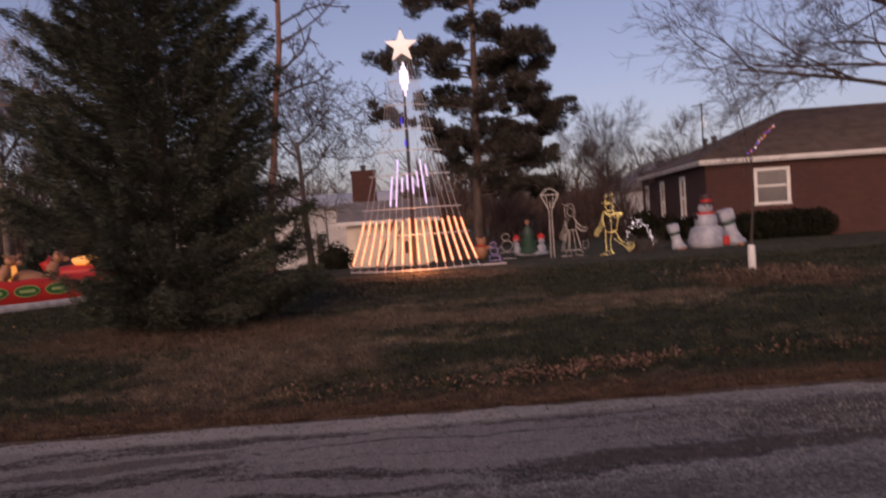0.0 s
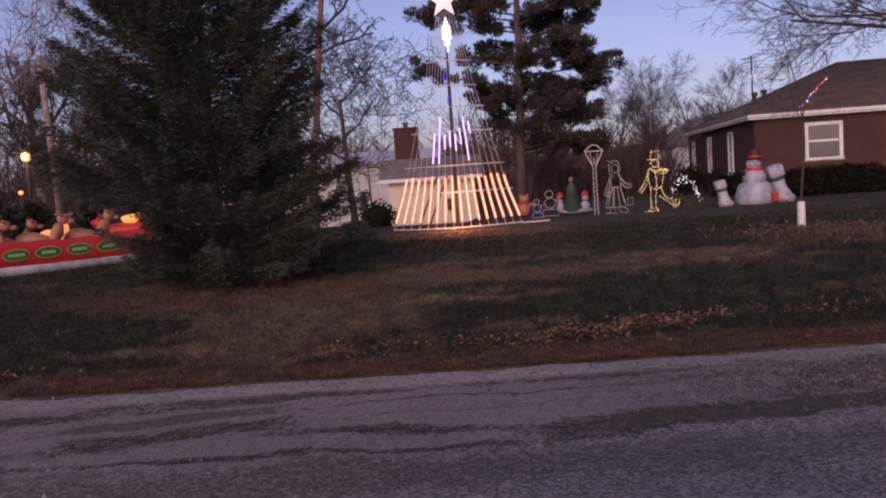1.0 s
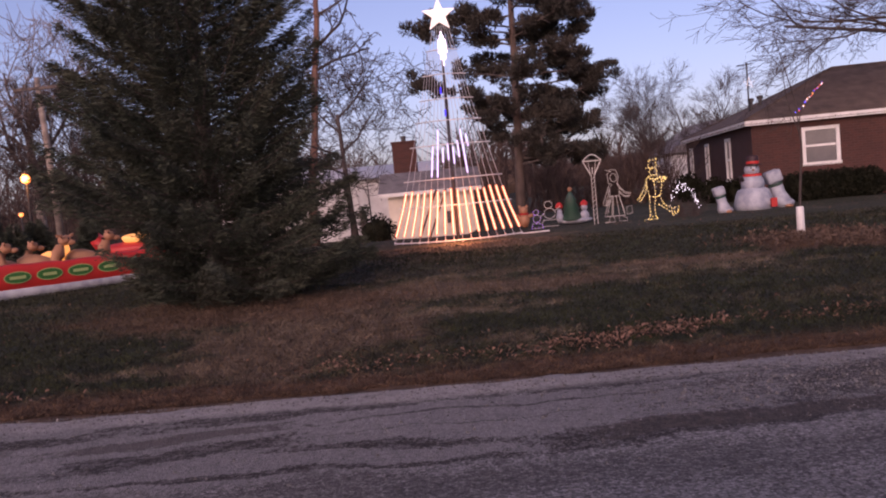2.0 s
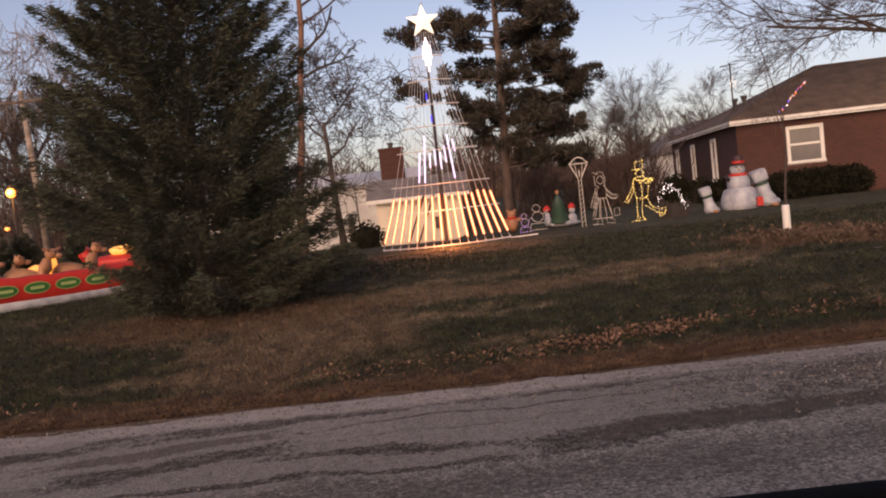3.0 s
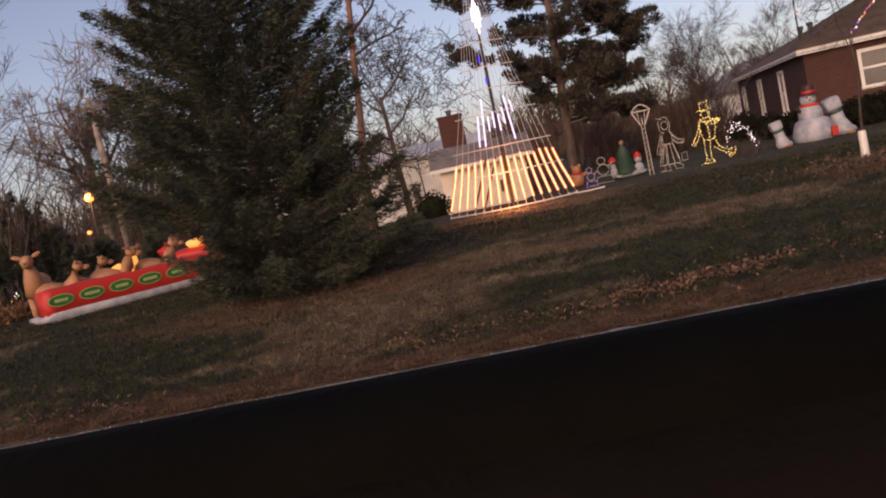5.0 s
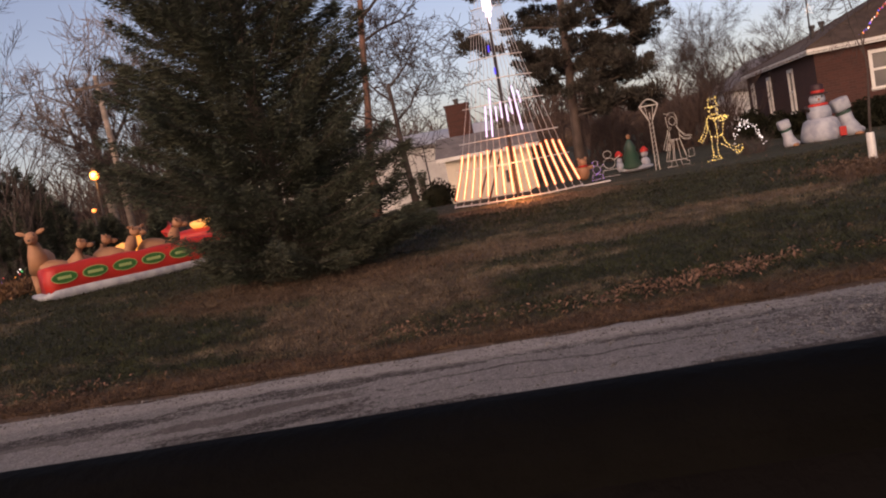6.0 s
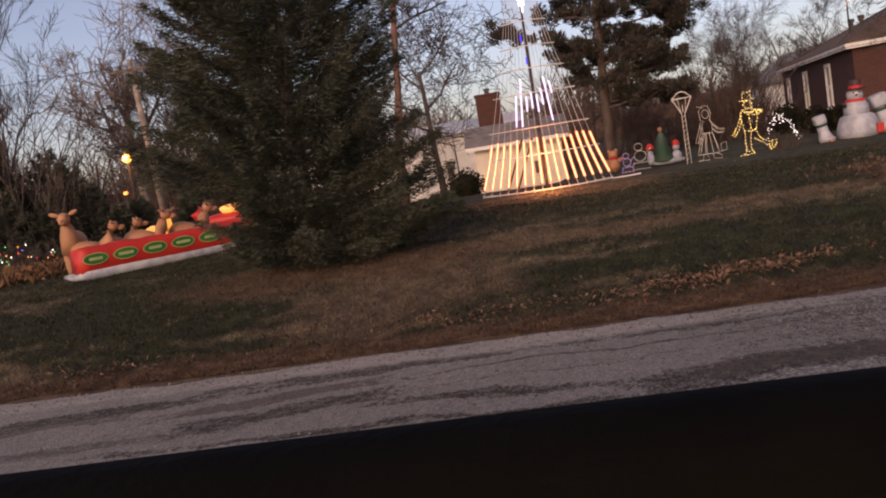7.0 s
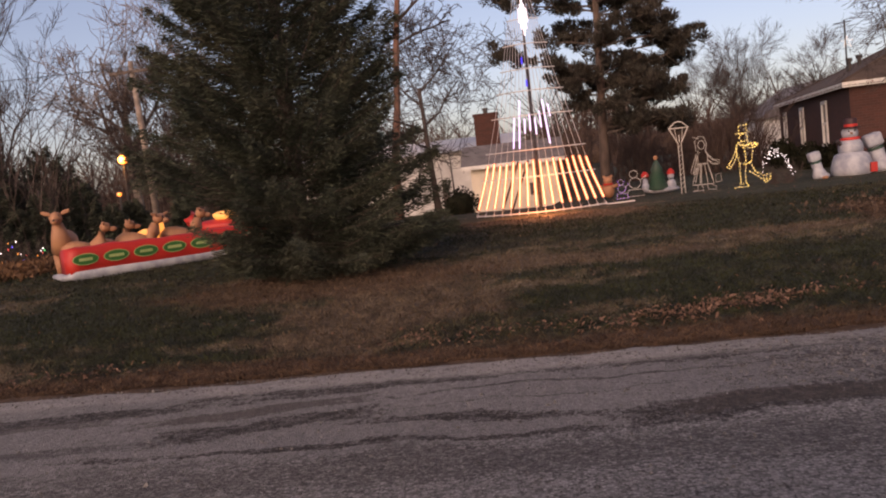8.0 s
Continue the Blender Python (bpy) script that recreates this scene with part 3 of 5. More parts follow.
def build_house():
    h = thing("brick_house", "single-storey red brick house with brown hipped roof", "house", (HX, HY, 0.1), HTURN)
    wall_h = EAVE - 0.1
    SIDE = ((13.3, 0.85, 0.8, 2.3), (8.7, 0.9, 0.7, 2.34), (4.0, 0.9, 0.84, 2.36))
    # walls with through openings; local x to the side, y to the back
    def wall_run(length, wins, name, at):
        xs = sorted({0.0, length, *(c - w / 2 for c, w, a, b in wins), *(c + w / 2 for c, w, a, b in wins)})
        zs = sorted({0.0, wall_h, *(a - 0.1 for c, w, a, b in wins), *(b - 0.1 for c, w, a, b in wins)})
        nx, nz = len(xs), len(zs)
        v = [(x, y, z) for y in (0, 0.22) for z in zs for x in xs]
        ix = lambda i, k, b: b * nx * nz + k * nx + i
        solid = {(i, k) for i in range(nx - 1) for k in range(nz - 1)
                 if not any(abs((xs[i] + xs[i + 1]) / 2 - c) < w / 2 and a - 0.1 < (zs[k] + zs[k + 1]) / 2 < b - 0.1 for c, w, a, b in wins)}
        f = []
        for i, k in solid:
            f += [(ix(i, k, 0), ix(i + 1, k, 0), ix(i + 1, k + 1, 0), ix(i, k + 1, 0)), (ix(i, k, 1), ix(i, k + 1, 1), ix(i + 1, k + 1, 1), ix(i + 1, k, 1))]
            for (di, dk), (p, q) in {(-1, 0): ((0, 1), (0, 0)), (1, 0): ((1, 0), (1, 1)), (0, -1): ((0, 0), (1, 0)), (0, 1): ((1, 1), (0, 1))}.items():
                if (i + di, k + dk) not in solid:
                    f.append((ix(i + p[0], k + p[1], 0), ix(i + p[0], k + p[1], 1), ix(i + q[0], k + q[1], 1), ix(i + q[0], k + q[1], 0)))
        g = Geo().add(v, f)
        return part(name, g, M_BRICK, h, at=at)
    wall_run(HW, [(2.0, 1.1, 1.24, 2.38), (8.5, 1.8, 1.0, 2.3)], "front_wall", pose(0, 0, 0))
    wall_run(HD - 0.45, [(HD - 0.225 - y, w, a, b) for y, w, a, b in SIDE], "side_wall", pose(0, HD - 0.225, 0, 0, 0, -90))
    wall_run(HW, [], "back_wall", pose(0, HD - 0.22, 0))
    wall_run(HD - 0.45, [], "end_wall", pose(HW - 0.22, HD - 0.225, 0, 0, 0, -90))
    window_unit(h, 1.1, 1.14, pose(2.0, 0.08, 1.14))
    window_unit(h, 1.8, 1.3, pose(8.5, 0.08, 0.9))
    for y, w, a, b in SIDE:
        window_unit(h, w, b - a, pose(0.0, y, a - 0.1, 0, 0, -90))
    part("ceiling_board", Geo().box((0.22, 0.22, wall_h - 0.05), (HW - 0.22, HD - 0.22, wall_h)), M_WHITE, h)
    o, t = 0.2, wall_h
    g = Geo()
    a, b, c, d = (-o, -o, t + 0.05), (HW + o, -o, t + 0.05), (HW + o, HD + o, t + 0.05), (-o, HD + o, t + 0.05)
    r1, r2 = (RIDGE_IN, RIDGE_IN, RIDGE_Z), (HW - RIDGE_IN, RIDGE_IN, RIDGE_Z)
    a2, b2, c2, d2 = [(q[0], q[1], q[2] + 0.05) for q in (a, b, c, d)]
    g.add([a, b, c, d, a2, b2, c2, d2, r1, r2], [(0, 3, 2, 1), (0, 1, 5, 4), (1, 2, 6, 5), (2, 3, 7, 6), (3, 0, 4, 7), (4, 5, 9, 8), (5, 6, 9), (6, 7, 8, 9), (7, 4, 8)])
    roof = part("roof", g, M_SHINGLE, h)
    g = Geo()
    g.box((-o - 0.02, -o - 0.02, t - 0.08), (HW + o, -o + 0.02, t + 0.07)).box((-o - 0.02, -o + 0.02, t - 0.08), (-o + 0.02, HD + o, t + 0.07))
    g.box((-o + 0.02, -o + 0.02, t - 0.02), (HW + o, 0.0, t + 0.045)).box((-o + 0.02, 0, t - 0.02), (0, HD + o, t + 0.045))
    part("fascia", g, M_WHITE, h, "white-painted eaves board and soffit")
    for x, y, s in ((1.0, 4.75, 0.62), (1.32, 4.75, 0.55)):
        part("vent_pipe", Geo().lathe([(0.07, 0), (0.07, s - 0.12), (0.11, s - 0.12), (0.11, s), (0.02, s)], (x, y, t + 0.45 * x), 10), M_STEEL, h)
    # hip and ridge caps
    g = Geo()
    for p, q in ((a2, r1), (r1, r2), (b2, r2), (d2, r1)):
        g.tube([p, q], 0.045, 6)
    part("ridge_cap", g, M_SHINGLE, h)
    return h


build_house()


# ---- trees ----
def bare_tree(name, at, height, seed, label, trunk_r=0.2, first=0.25, spread=0.6, levels=5, kids=4, lean=(0, 0), pale=False, up=0.25, twig=0.012, shrink=0.62, bark=None):
    r = np.random.default_rng(seed)
    tree = thing(name, label, "tree", at)
    gt, gl = Geo(), Geo()

    def limb(p, d, length, rad, lv):
        n = 5 if lv < 2 else 4
        pts, q, dd = [p], np.array(p, float), unit(d)
        for i in range(n):
            dd = unit(dd + r.normal(0, 0.13 if lv else 0.05, 3) + np.array([0, 0, up * 0.35 if lv else 0]))
            q = q + dd * length / n
            pts.append(q.copy())
        end = max(rad * (0.45 if lv else 0.55), twig * 0.7)
        rads = np.linspace(rad, end, n + 1)
        if lv == 0:
            rads[0] *= 1.35
        (gt if lv == 0 else gl).tube(pts, rads, 8 if lv == 0 else (5 if lv < 3 else 3))
        if lv >= levels:
            return
        m = kids + (2 if lv == 0 else 0) + r.integers(0, 2)
        for k in range(m):
            u = first + (1 - first) * (k + r.uniform(0.2, 0.9)) / m if lv == 0 else r.uniform(0.25, 1.0)
            i = min(int(u * n), n - 1)
            base = np.array(pts[i]) + (np.array(pts[i + 1]) - pts[i]) * (u * n - i)
            ax = unit(np.array(pts[i + 1]) - pts[i])
            side = unit(np.cross(ax, r.normal(0, 1, 3)))
            a = r.uniform(0.55, 1.1) * spread + 0.15
            limb(base, ax * math.cos(a) + side * math.sin(a), length * r.uniform(shrink - 0.12, shrink + 0.1), max(twig, rads[i] * r.uniform(0.45, 0.62)), lv + 1)

    limb(np.zeros(3), np.array([lean[0], lean[1], 1.0]), height * 0.62, trunk_r, 0)
    part("trunk", gt, bark or (M_PALE if pale else M_BARK), tree, smooth=True)
    part("crown", gl, M_GREYTWIG if pale else M_TWIG, tree)
    return tree


def spruce(at, height, rad, seed, name="spruce_tree", label="dense dark green spruce with branches to the ground", count=340, sprays=210000, blade=0.058, bare=0.12, thin=False, long=()):
    """rad: (height, reach) rows. Branches droop outward, with flat sprays of needles along their twigs."""
    r = np.random.default_rng(seed)
    tree = thing(name, label, "tree", at)
    part("trunk", Geo().tube([(0, 0, -0.05), (0.03, 0, height * 0.4), (0, 0.02, height * 0.97)], [0.17, 0.11, 0.02], 9), M_BARK, tree, smooth=True)
    zs, rs = zip(*rad)
    gb = Geo()
    C, A, B = [], [], []
    per = sprays // count
    for i in range(count + len(long)):
        z = bare + (height * 0.97 - bare) * (1 - max(0.0, 1 - (i + 0.5) / count) ** 0.62)
        ang = i * 2.39996 + r.normal(0, 0.25)
        reach = np.interp(z, zs, rs) * (0.7 + 0.34 * r.random() ** 0.8 + 0.09 * math.sin(3 * ang + z * 1.7))
        if thin and z < 0.95 and math.cos(ang) < -0.15:
            reach *= 0.65
        if thin and 0.8 < z < 1.35 and math.cos(ang) < -0.4:
            reach *= 0.55
        if i >= count:
            z, ang, reach = long[i - count]
        d = np.array([math.cos(ang), math.sin(ang), 0])
        rise = float(np.interp(z / height, [0, 0.12, 0.3, 0.6, 1], [-0.04, 0.08, 0.3, 0.45, 0.6])) + r.normal(0, 0.12)
        pts = []
        for u in np.linspace(0, 1, 6):
            pts.append(d * reach * u + np.array([0, 0, z + reach * (rise * (u - 0.35) * (1 if z > 1.2 else u) - 0.16 * u * (1 - u) + 0.10 * u * u)]))
        pts = np.array(pts)
        gb.tube(pts, np.linspace(0.022, 0.006, 6), 4)
        k = int(per * (0.35 + 0.9 * reach / max(rs)) * (0.7 if thin and math.cos(ang) < -0.25 and z < 1.6 else 1.0))
        u = 0.12 + 0.9 * r.random(k) ** 0.75
        u = np.clip(u, 0, 1)
        base = np.stack([np.interp(u, np.linspace(0, 1, 6), pts[:, c]) for c in range(3)], 1)
        side = np.array([-d[1], d[0], 0])
        width = 0.34 * (1.08 - u) * (0.5 + reach * 0.5)
        s = r.uniform(-1, 1, k)
        off = s * width
        base = base + side * off[:, None] + d * (np.abs(off) * 0.45)[:, None] + r.normal(0, 0.03, (k, 3)) - np.array([0, 0, 1]) * (np.abs(off) * 0.35 + 0.16 * r.random(k) ** 2 - 0.05)[:, None]
        along = unit(d * (0.8 + 0.4 * r.random((k, 1))) + side * np.sign(s)[:, None] * (0.25 + 0.7 * r.random((k, 1))) + r.normal(0, 0.3, (k, 3)))
        acr = unit(np.cross(along, unit(r.normal(0, 1, (k, 3)) + np.array([0, 0, 0.8]))))
        ln = blade * r.uniform(0.6, 1.35, (k, 1))
        C.append(base)
        A.append(along * ln)
        B.append(acr * ln * r.uniform(0.12, 0.22, (k, 1)))
    part("bough", gb, M_BARK, tree)
    part("crown", Geo().quads(np.concatenate(C), np.concatenate(A), np.concatenate(B), fold=0.3), M_SPRUCE, tree)
    return tree


spruce((-3.8, 13.3, 0.1), 9.0, [(0, 2.3), (0.6, 2.45), (1.2, 2.25), (2.2, 2.1), (3, 1.97), (5, 1.52), (6.5, 1.15), (9, 0.08)], 11, sprays=360000, blade=0.047, thin=True,
       long=((1.55, 3.2, 2.6), (0.7, 2.7, 2.5), (1.6, 3.6, 2.3), (1.75, 3.05, 2.5), (2.1, 3.3, 2.45), (2.5, 2.9, 2.4), (2.75, 3.25, 2.35), (3.1, 3.0, 2.25), (3.4, 3.2, 2.2), (3.8, 3.1, 2.1), (4.1, 3.3, 2.0), (4.5, 3.0, 1.95), (0.5, -0.1, 2.5), (0.8, 0.2, 2.4), (1.5, 0.05, 2.3)))


def tufts(r, centre, radii, k, length):
    """Needle brushes that fill a clump."""
    c = np.array(centre) + unit(r.normal(0, 1, (k, 3))) * (r.random((k, 1)) ** 0.4) * np.array(radii)
    a = unit(c - np.array(centre) + np.array([0, 0, 0.15]) + r.normal(0, 0.12, (k, 3)))
    b = unit(np.cross(a, r.normal(0, 1, (k, 3))))
    ln = length * r.uniform(0.6, 1.3, (k, 1))
    return c, a * ln, b * ln * 0.22


def pine(at, height):
    r = np.random.default_rng(5)
    tree = thing("pine_tree", "tall dark pine with tiered clumps of needles", "tree", at)
    tp = np.array([(-0.2, 0, -0.1), (-0.1, 0, 2.5), (0.0, 0.05, 5), (0.05, 0, 8), (0.1, 0, height)])
    part("trunk", Geo().tube(tp, [0.19, 0.15, 0.12, 0.09, 0.04], 10), M_PINEBARK, tree, smooth=True)
    gb = Geo()
    C, A, B = [], [], []
    tiers = []
    for i in range(44):
        z = 2.3 + (height - 2.5) * (i + 0.5) / 44 + r.normal(0, 0.15)
        ang = i * 2.39996 + r.normal(0, 0.4)
        if r.random() < (0.7 if math.cos(ang) < -0.4 else 0.12):
            continue
        env = np.interp(z, [2.2, 3.0, 4.6, 7.0, 9.0, height], [2.2, 2.8, 3.0, 2.9, 2.6, 1.3])
        tiers.append((z, ang, env * r.uniform(0.5, 0.95)))
    tiers += [(4.55, 0.05, 3.5), (4.75, -0.35, 2.6), (4.15, 3.15, 3.75), (6.1, 3.1, 3.5), (6.9, 3.0, 3.1), (5.75, 0.1, 2.5), (6.6, -0.1, 2.9), (7.2, 0.2, 2.6), (4.9, 3.3, 1.9), (5.9, 2.9, 1.5),
              (3.6, -0.15, 2.7), (3.3, 0.2, 3.0), (2.7, -0.3, 3.1), (2.3, 0.3, 2.9), (3.0, -0.7, 2.4), (2.5, 0.7, 2.6), (3.2, 3.5, 1.4), (2.8, 2.8, 1.1), (3.9, -0.9, 1.6), (3.4, 0.9, 2.2), (2.1, -0.1, 2.6), (2.0, 0.9, 2.2), (1.9, -0.6, 2.4), (2.9, 0.05, 2.0), (5.2, -0.2, 1.9), (6.2, 0.4, 1.8), (3.8, 3.0, 1.7), (6.5, 3.3, 1.8)]
    for z, ang, reach in tiers:
        d = np.array([math.cos(ang), math.sin(ang), 0])
        x0, tip = np.interp(z, tp[:, 2], tp[:, 0]), r.normal(0.02, 0.09)
        pts = [np.array([x0, 0, z]) + d * reach * u + np.array([0, 0, reach * (tip * u + 0.10 * u * u)]) + r.normal(0, 0.06, 3) * u for u in np.linspace(0, 1, 6)]
        gb.tube(pts, np.linspace(0.038, 0.014, 6), 5)
        for k in range(int(2 + reach * 3.2)):
            u = 1.0 - (0.8 if abs(d[0]) < 0.6 else 0.66) * r.random() ** 1.2
            p = np.array([np.interp(u, np.linspace(0, 1, 6), np.array(pts)[:, c]) for c in range(3)])
            p = p + np.array([-d[1], d[0], 0]) * r.normal(0, 0.34) * (1.15 - u * 0.6) + d * r.normal(0, 0.1) + np.array([0, 0, r.uniform(-0.1, 0.34)])
            gb.tube([pts[min(4, int(u * 5))], p], [0.02, 0.01], 3)
            s = r.uniform(0.13, 0.31)
            c, a, b = tufts(r, p, (s * 1.2, s * 1.2, s), int(60 + 420 * s), 0.1)
            C.append(c), A.append(a), B.append(b)
        for k in range(9 if z < 3.6 else 4):
            q = np.array(pts[1 + k % 4])
            gb.tube([q, q + unit(d + r.normal(0, 0.6, 3)) * reach * r.uniform(0.12, 0.25)], [0.014, 0.006], 3)
    part("bough", gb, M_BARK, tree)
    part("crown", Geo().quads(np.concatenate(C), np.concatenate(A), np.concatenate(B), fold=0.3), M_PINE, tree)
    return tree


pine((2.45, 29.2, 0.2), 11.5)

bare_tree("bare_tree", (-6.0, 36, -0.4), 19, 21, "leafless tree with a straight reddish brown trunk behind the spruce", 0.18, 0.6, 1.15, 5, 4, lean=(0.02, 0), twig=0.012, shrink=0.3, up=0.05, bark=M_REDBARK)
bare_tree("bare_tree", (-4.3, 36.4, -0.4), 8.8, 36, "leafless tree with crooked spreading limbs", 0.14, 0.5, 1.15, 5, 4, twig=0.0135, shrink=0.62, up=0.03, bark=M_TWIG)
bare_tree("bare_tree", (-22.3, 46, 0.2), 11.8, 23, "tall pale-barked leafless tree at dusk", 0.27, 0.3, 0.9, 4, 5, pale=True, twig=0.017)
bare_tree("bare_tree", (-27.5, 42, 0.2), 13, 29, "leafless tree with fine grey twigs", 0.2, 0.25, 0.5, 5, 4, twig=0.011)
bare_tree("bare_tree", (-18.6, 43, 0.1), 7.5, 51, "dense brown leafless tree beyond the street lamp", 0.12, 0.12, 0.6, 5, 5, twig=0.011)
bare_tree("bare_tree", (-24.5, 37, 0.1), 8.5, 53, "leafless tree with upright dark stems", 0.13, 0.1, 0.4, 5, 4, twig=0.01)
bare_tree("bare_tree", (10.3, 45, 0.2), 5.6, 31, "leafless tree with a fine twiggy crown", 0.1, 0.12, 0.62, 5, 5, twig=0.0045)
bare_tree("bare_tree", (14.4, 46, 0.2), 5.2, 37, "small leafless tree behind the brick house", 0.1, 0.2, 0.65, 5, 4, twig=0.006)


# ---- the tree of light strings ----
MX, MY, MZ = 0.03, 21.4, 0.22


def light_tree():
    t = thing("light_string_tree", "cone of light strings under a star, base lit warm orange", "light display", (MX, MY, MZ))
    prof_z = [0.06, 0.9, 1.55, 2.38, 2.97, 3.5, 4.1, 5.3]
    prof_r = [1.6, 1.3, 1.13, 0.91, 0.75, 0.6, 0.48, 0.2]
    part("pole", Geo().tube([(0, 0, 0), (0, 0, 3.0), (0, 0, 6.0)], [0.045, 0.04, 0.03], 10), M_STEEL, t, "dark steel centre pole")
    n = 16
    angs = [-1 + 2 * i / (n - 1) for i in range(n)]

    def run(a, z0, z1):
        zz = np.linspace(z0, z1, max(2, int((z1 - z0) / 0.3) + 2))
        rr = np.interp(zz, prof_z, prof_r)
        return np.stack([rr * a, -0.45 * rr * (1 - a * a), zz], 1)
    white = {4: (1.62, 2.35), 5: (1.6, 2.75), 6: (1.95, 2.3), 7: (2.0, 2.4), 8: (1.9, 2.3), 9: (2.05, 2.45), 10: (1.65, 2.72), 11: (2.3, 2.6)}
    for i, a in enumerate(angs):
        s = part("light_string", Geo().tube(run(a, 0.0, 5.3 if i % 2 else 4.7), 0.006, 4), M_STRAND, t)
        # wider orange tube behind the core paints the halo around the lights
        part("glow_section", Geo().tube(run(a, 0.2, 1.28 + 0.03 * math.sin(i * 2)) + np.array([0, 0.035, 0]), 0.043, 6), M_HALO, s, "orange tube painting the glow around the lights")
        part("lit_core", Geo().tube(run(a, 0.21, 1.27 + 0.03 * math.sin(i * 2)) - np.array([0, 0.018, 0]), 0.021, 6), M_CORE, s, "bright warm core of the lights")
        if i in white:
            part("glow_section", Geo().tube(run(a, *white[i]), 0.021, 6), M_LILAC, s, "pale violet glowing lights")
        if i in (6, 7):
            part("glow_section", Geo().tube(run(a, 3.62 - 0.55 * (i - 6), 3.78 - 0.55 * (i - 6)), 0.022, 6), M_BLUELIT, s, "deep blue glowing lights")
        if 6 <= i <= 10:
            part("glow_section", Geo().tube(run(a, 4.3 + 0.16 * abs(i - 8), 5.15 - 0.1 * abs(i - 8)), 0.02, 6), M_COOL, s, "white glowing lights")
        part("stake", Geo().tube([(1.6 * a, -0.72 * (1 - a * a), -0.12), (1.6 * a, -0.72 * (1 - a * a), 0.09)], 0.009, 5), M_PVC, s)
    for z in (0.9, 1.55, 2.38, 2.97, 3.5, 4.1, 4.7):
        rr = np.interp(z, prof_z, prof_r) + 0.03
        aa = np.linspace(-1.06, 1.06, 25)
        part("hoop", Geo().tube(np.stack([rr * aa, -0.45 * rr * (1 - aa * aa) - 0.015, np.full(25, z)], 1), 0.013, 6), M_PVC, t, "white plastic pipe hoop")
    aa = np.linspace(-1, 1, 41)
    part("base_rail", Geo().tube(np.stack([1.61 * aa, -0.72 * (1 - aa * aa), np.full(41, 0.04)], 1), 0.018, 6), M_PVC, t, "white plastic pipe on the lawn")
    for x in (-0.75, -0.5):
        part("brace", Geo().tube([(x - 0.25, -0.35, 0.0), (x + 0.3, -0.1, 1.3)], 0.025, 6), M_STEEL, t, "dark timber brace")
    # star
    v, k = [], 5
    for s in (-1, 1):
        for j in range(10):
            rr = 0.42 if j % 2 == 0 else 0.175
            b = math.pi / 2 + j * math.pi / 5
            v.append((rr * math.cos(b), 0.02 * s, rr * math.sin(b)))
        v.append((0, 0.055 * s, 0))
    f = []
    for j in range(10):
        q = (j + 1) % 10
        f += [(j, q, 10), (11 + q, 11 + j, 21), (j, 11 + j, 11 + q, q)]
    part("star", Geo().add(v, f), M_STAR, t, "glowing white five-pointed star", at=pose(0.0, -0.1, 5.55))
    return t


light_tree()
whole("pipe_rod", Geo().tube([(0, 0, 0), (0.7, 0.12, 0.01)], 0.02, 6), M_PVC, "spare white plastic pipe lying on the lawn", "pipe", (1.62, 21.3, 0.24))


# ---- white house, shed, chimney ----
def build_shed():
    s = thing("garden_shed", "cream-sided shed with a grey gable roof", "shed", (-2.5, 32.8, -0.55))
    L, D, Hh = 3.3, 3.2, 2.08
    g = Geo().box((0, 0, 0), (L, 0.12, Hh)).box((0, D - 0.12, 0), (L, D, Hh)).box((0, 0.12, 0), (0.12, D - 0.12, Hh)).box((L - 0.12, 0.12, 0), (L, D - 0.12, Hh))
    for x in (0.0, L - 0.12):
        g.add([(x, 0, Hh), (x, D, Hh), (x, D / 2, Hh + 0.62), (x + 0.12, 0, Hh), (x + 0.12, D, Hh), (x + 0.12, D / 2, Hh + 0.62)], [(0, 2, 1), (3, 4, 5), (0, 3, 5, 2), (1, 2, 5, 4), (0, 1, 4, 3)])
    part("wall", g, M_CREAM, s)
    g = Geo()
    for sg in (0, 1):
        y0, y1 = (-0.25, D / 2) if sg == 0 else (D + 0.25, D / 2)
        z0, z1 = Hh - 0.1, Hh + 0.68
        g.add([(-0.35, y0, z0), (L + 0.3, y0, z0), (L + 0.3, y1, z1), (-0.35, y1, z1), (-0.35, y0, z0 + 0.08), (L + 0.3, y0, z0 + 0.08), (L + 0.3, y1, z1 + 0.08), (-0.35, y1, z1 + 0.08)],
              [(0, 1, 2, 3), (7, 6, 5, 4), (0, 4, 5, 1), (1, 5, 6, 2), (3, 2, 6, 7), (0, 3, 7, 4)])
    part("roof", g, M_GREYROOF, s)
    part("eaves_board", Geo().box((-0.34, -0.28, Hh - 0.16), (L + 0.3, -0.252, Hh - 0.02), 0.005), M_WHITE, s)
    part("side_door", Geo().box((-0.04, 0.5, 0.05), (-0.003, 1.4, 1.7), 0.01), M_GREYROOF, s, "dark door in the gable end")
    part("wall_box", Geo().box((2.2, -0.12, 0.75), (2.45, -0.003, 1.2), 0.01), M_STEEL, s, "dark meter box on the wall")


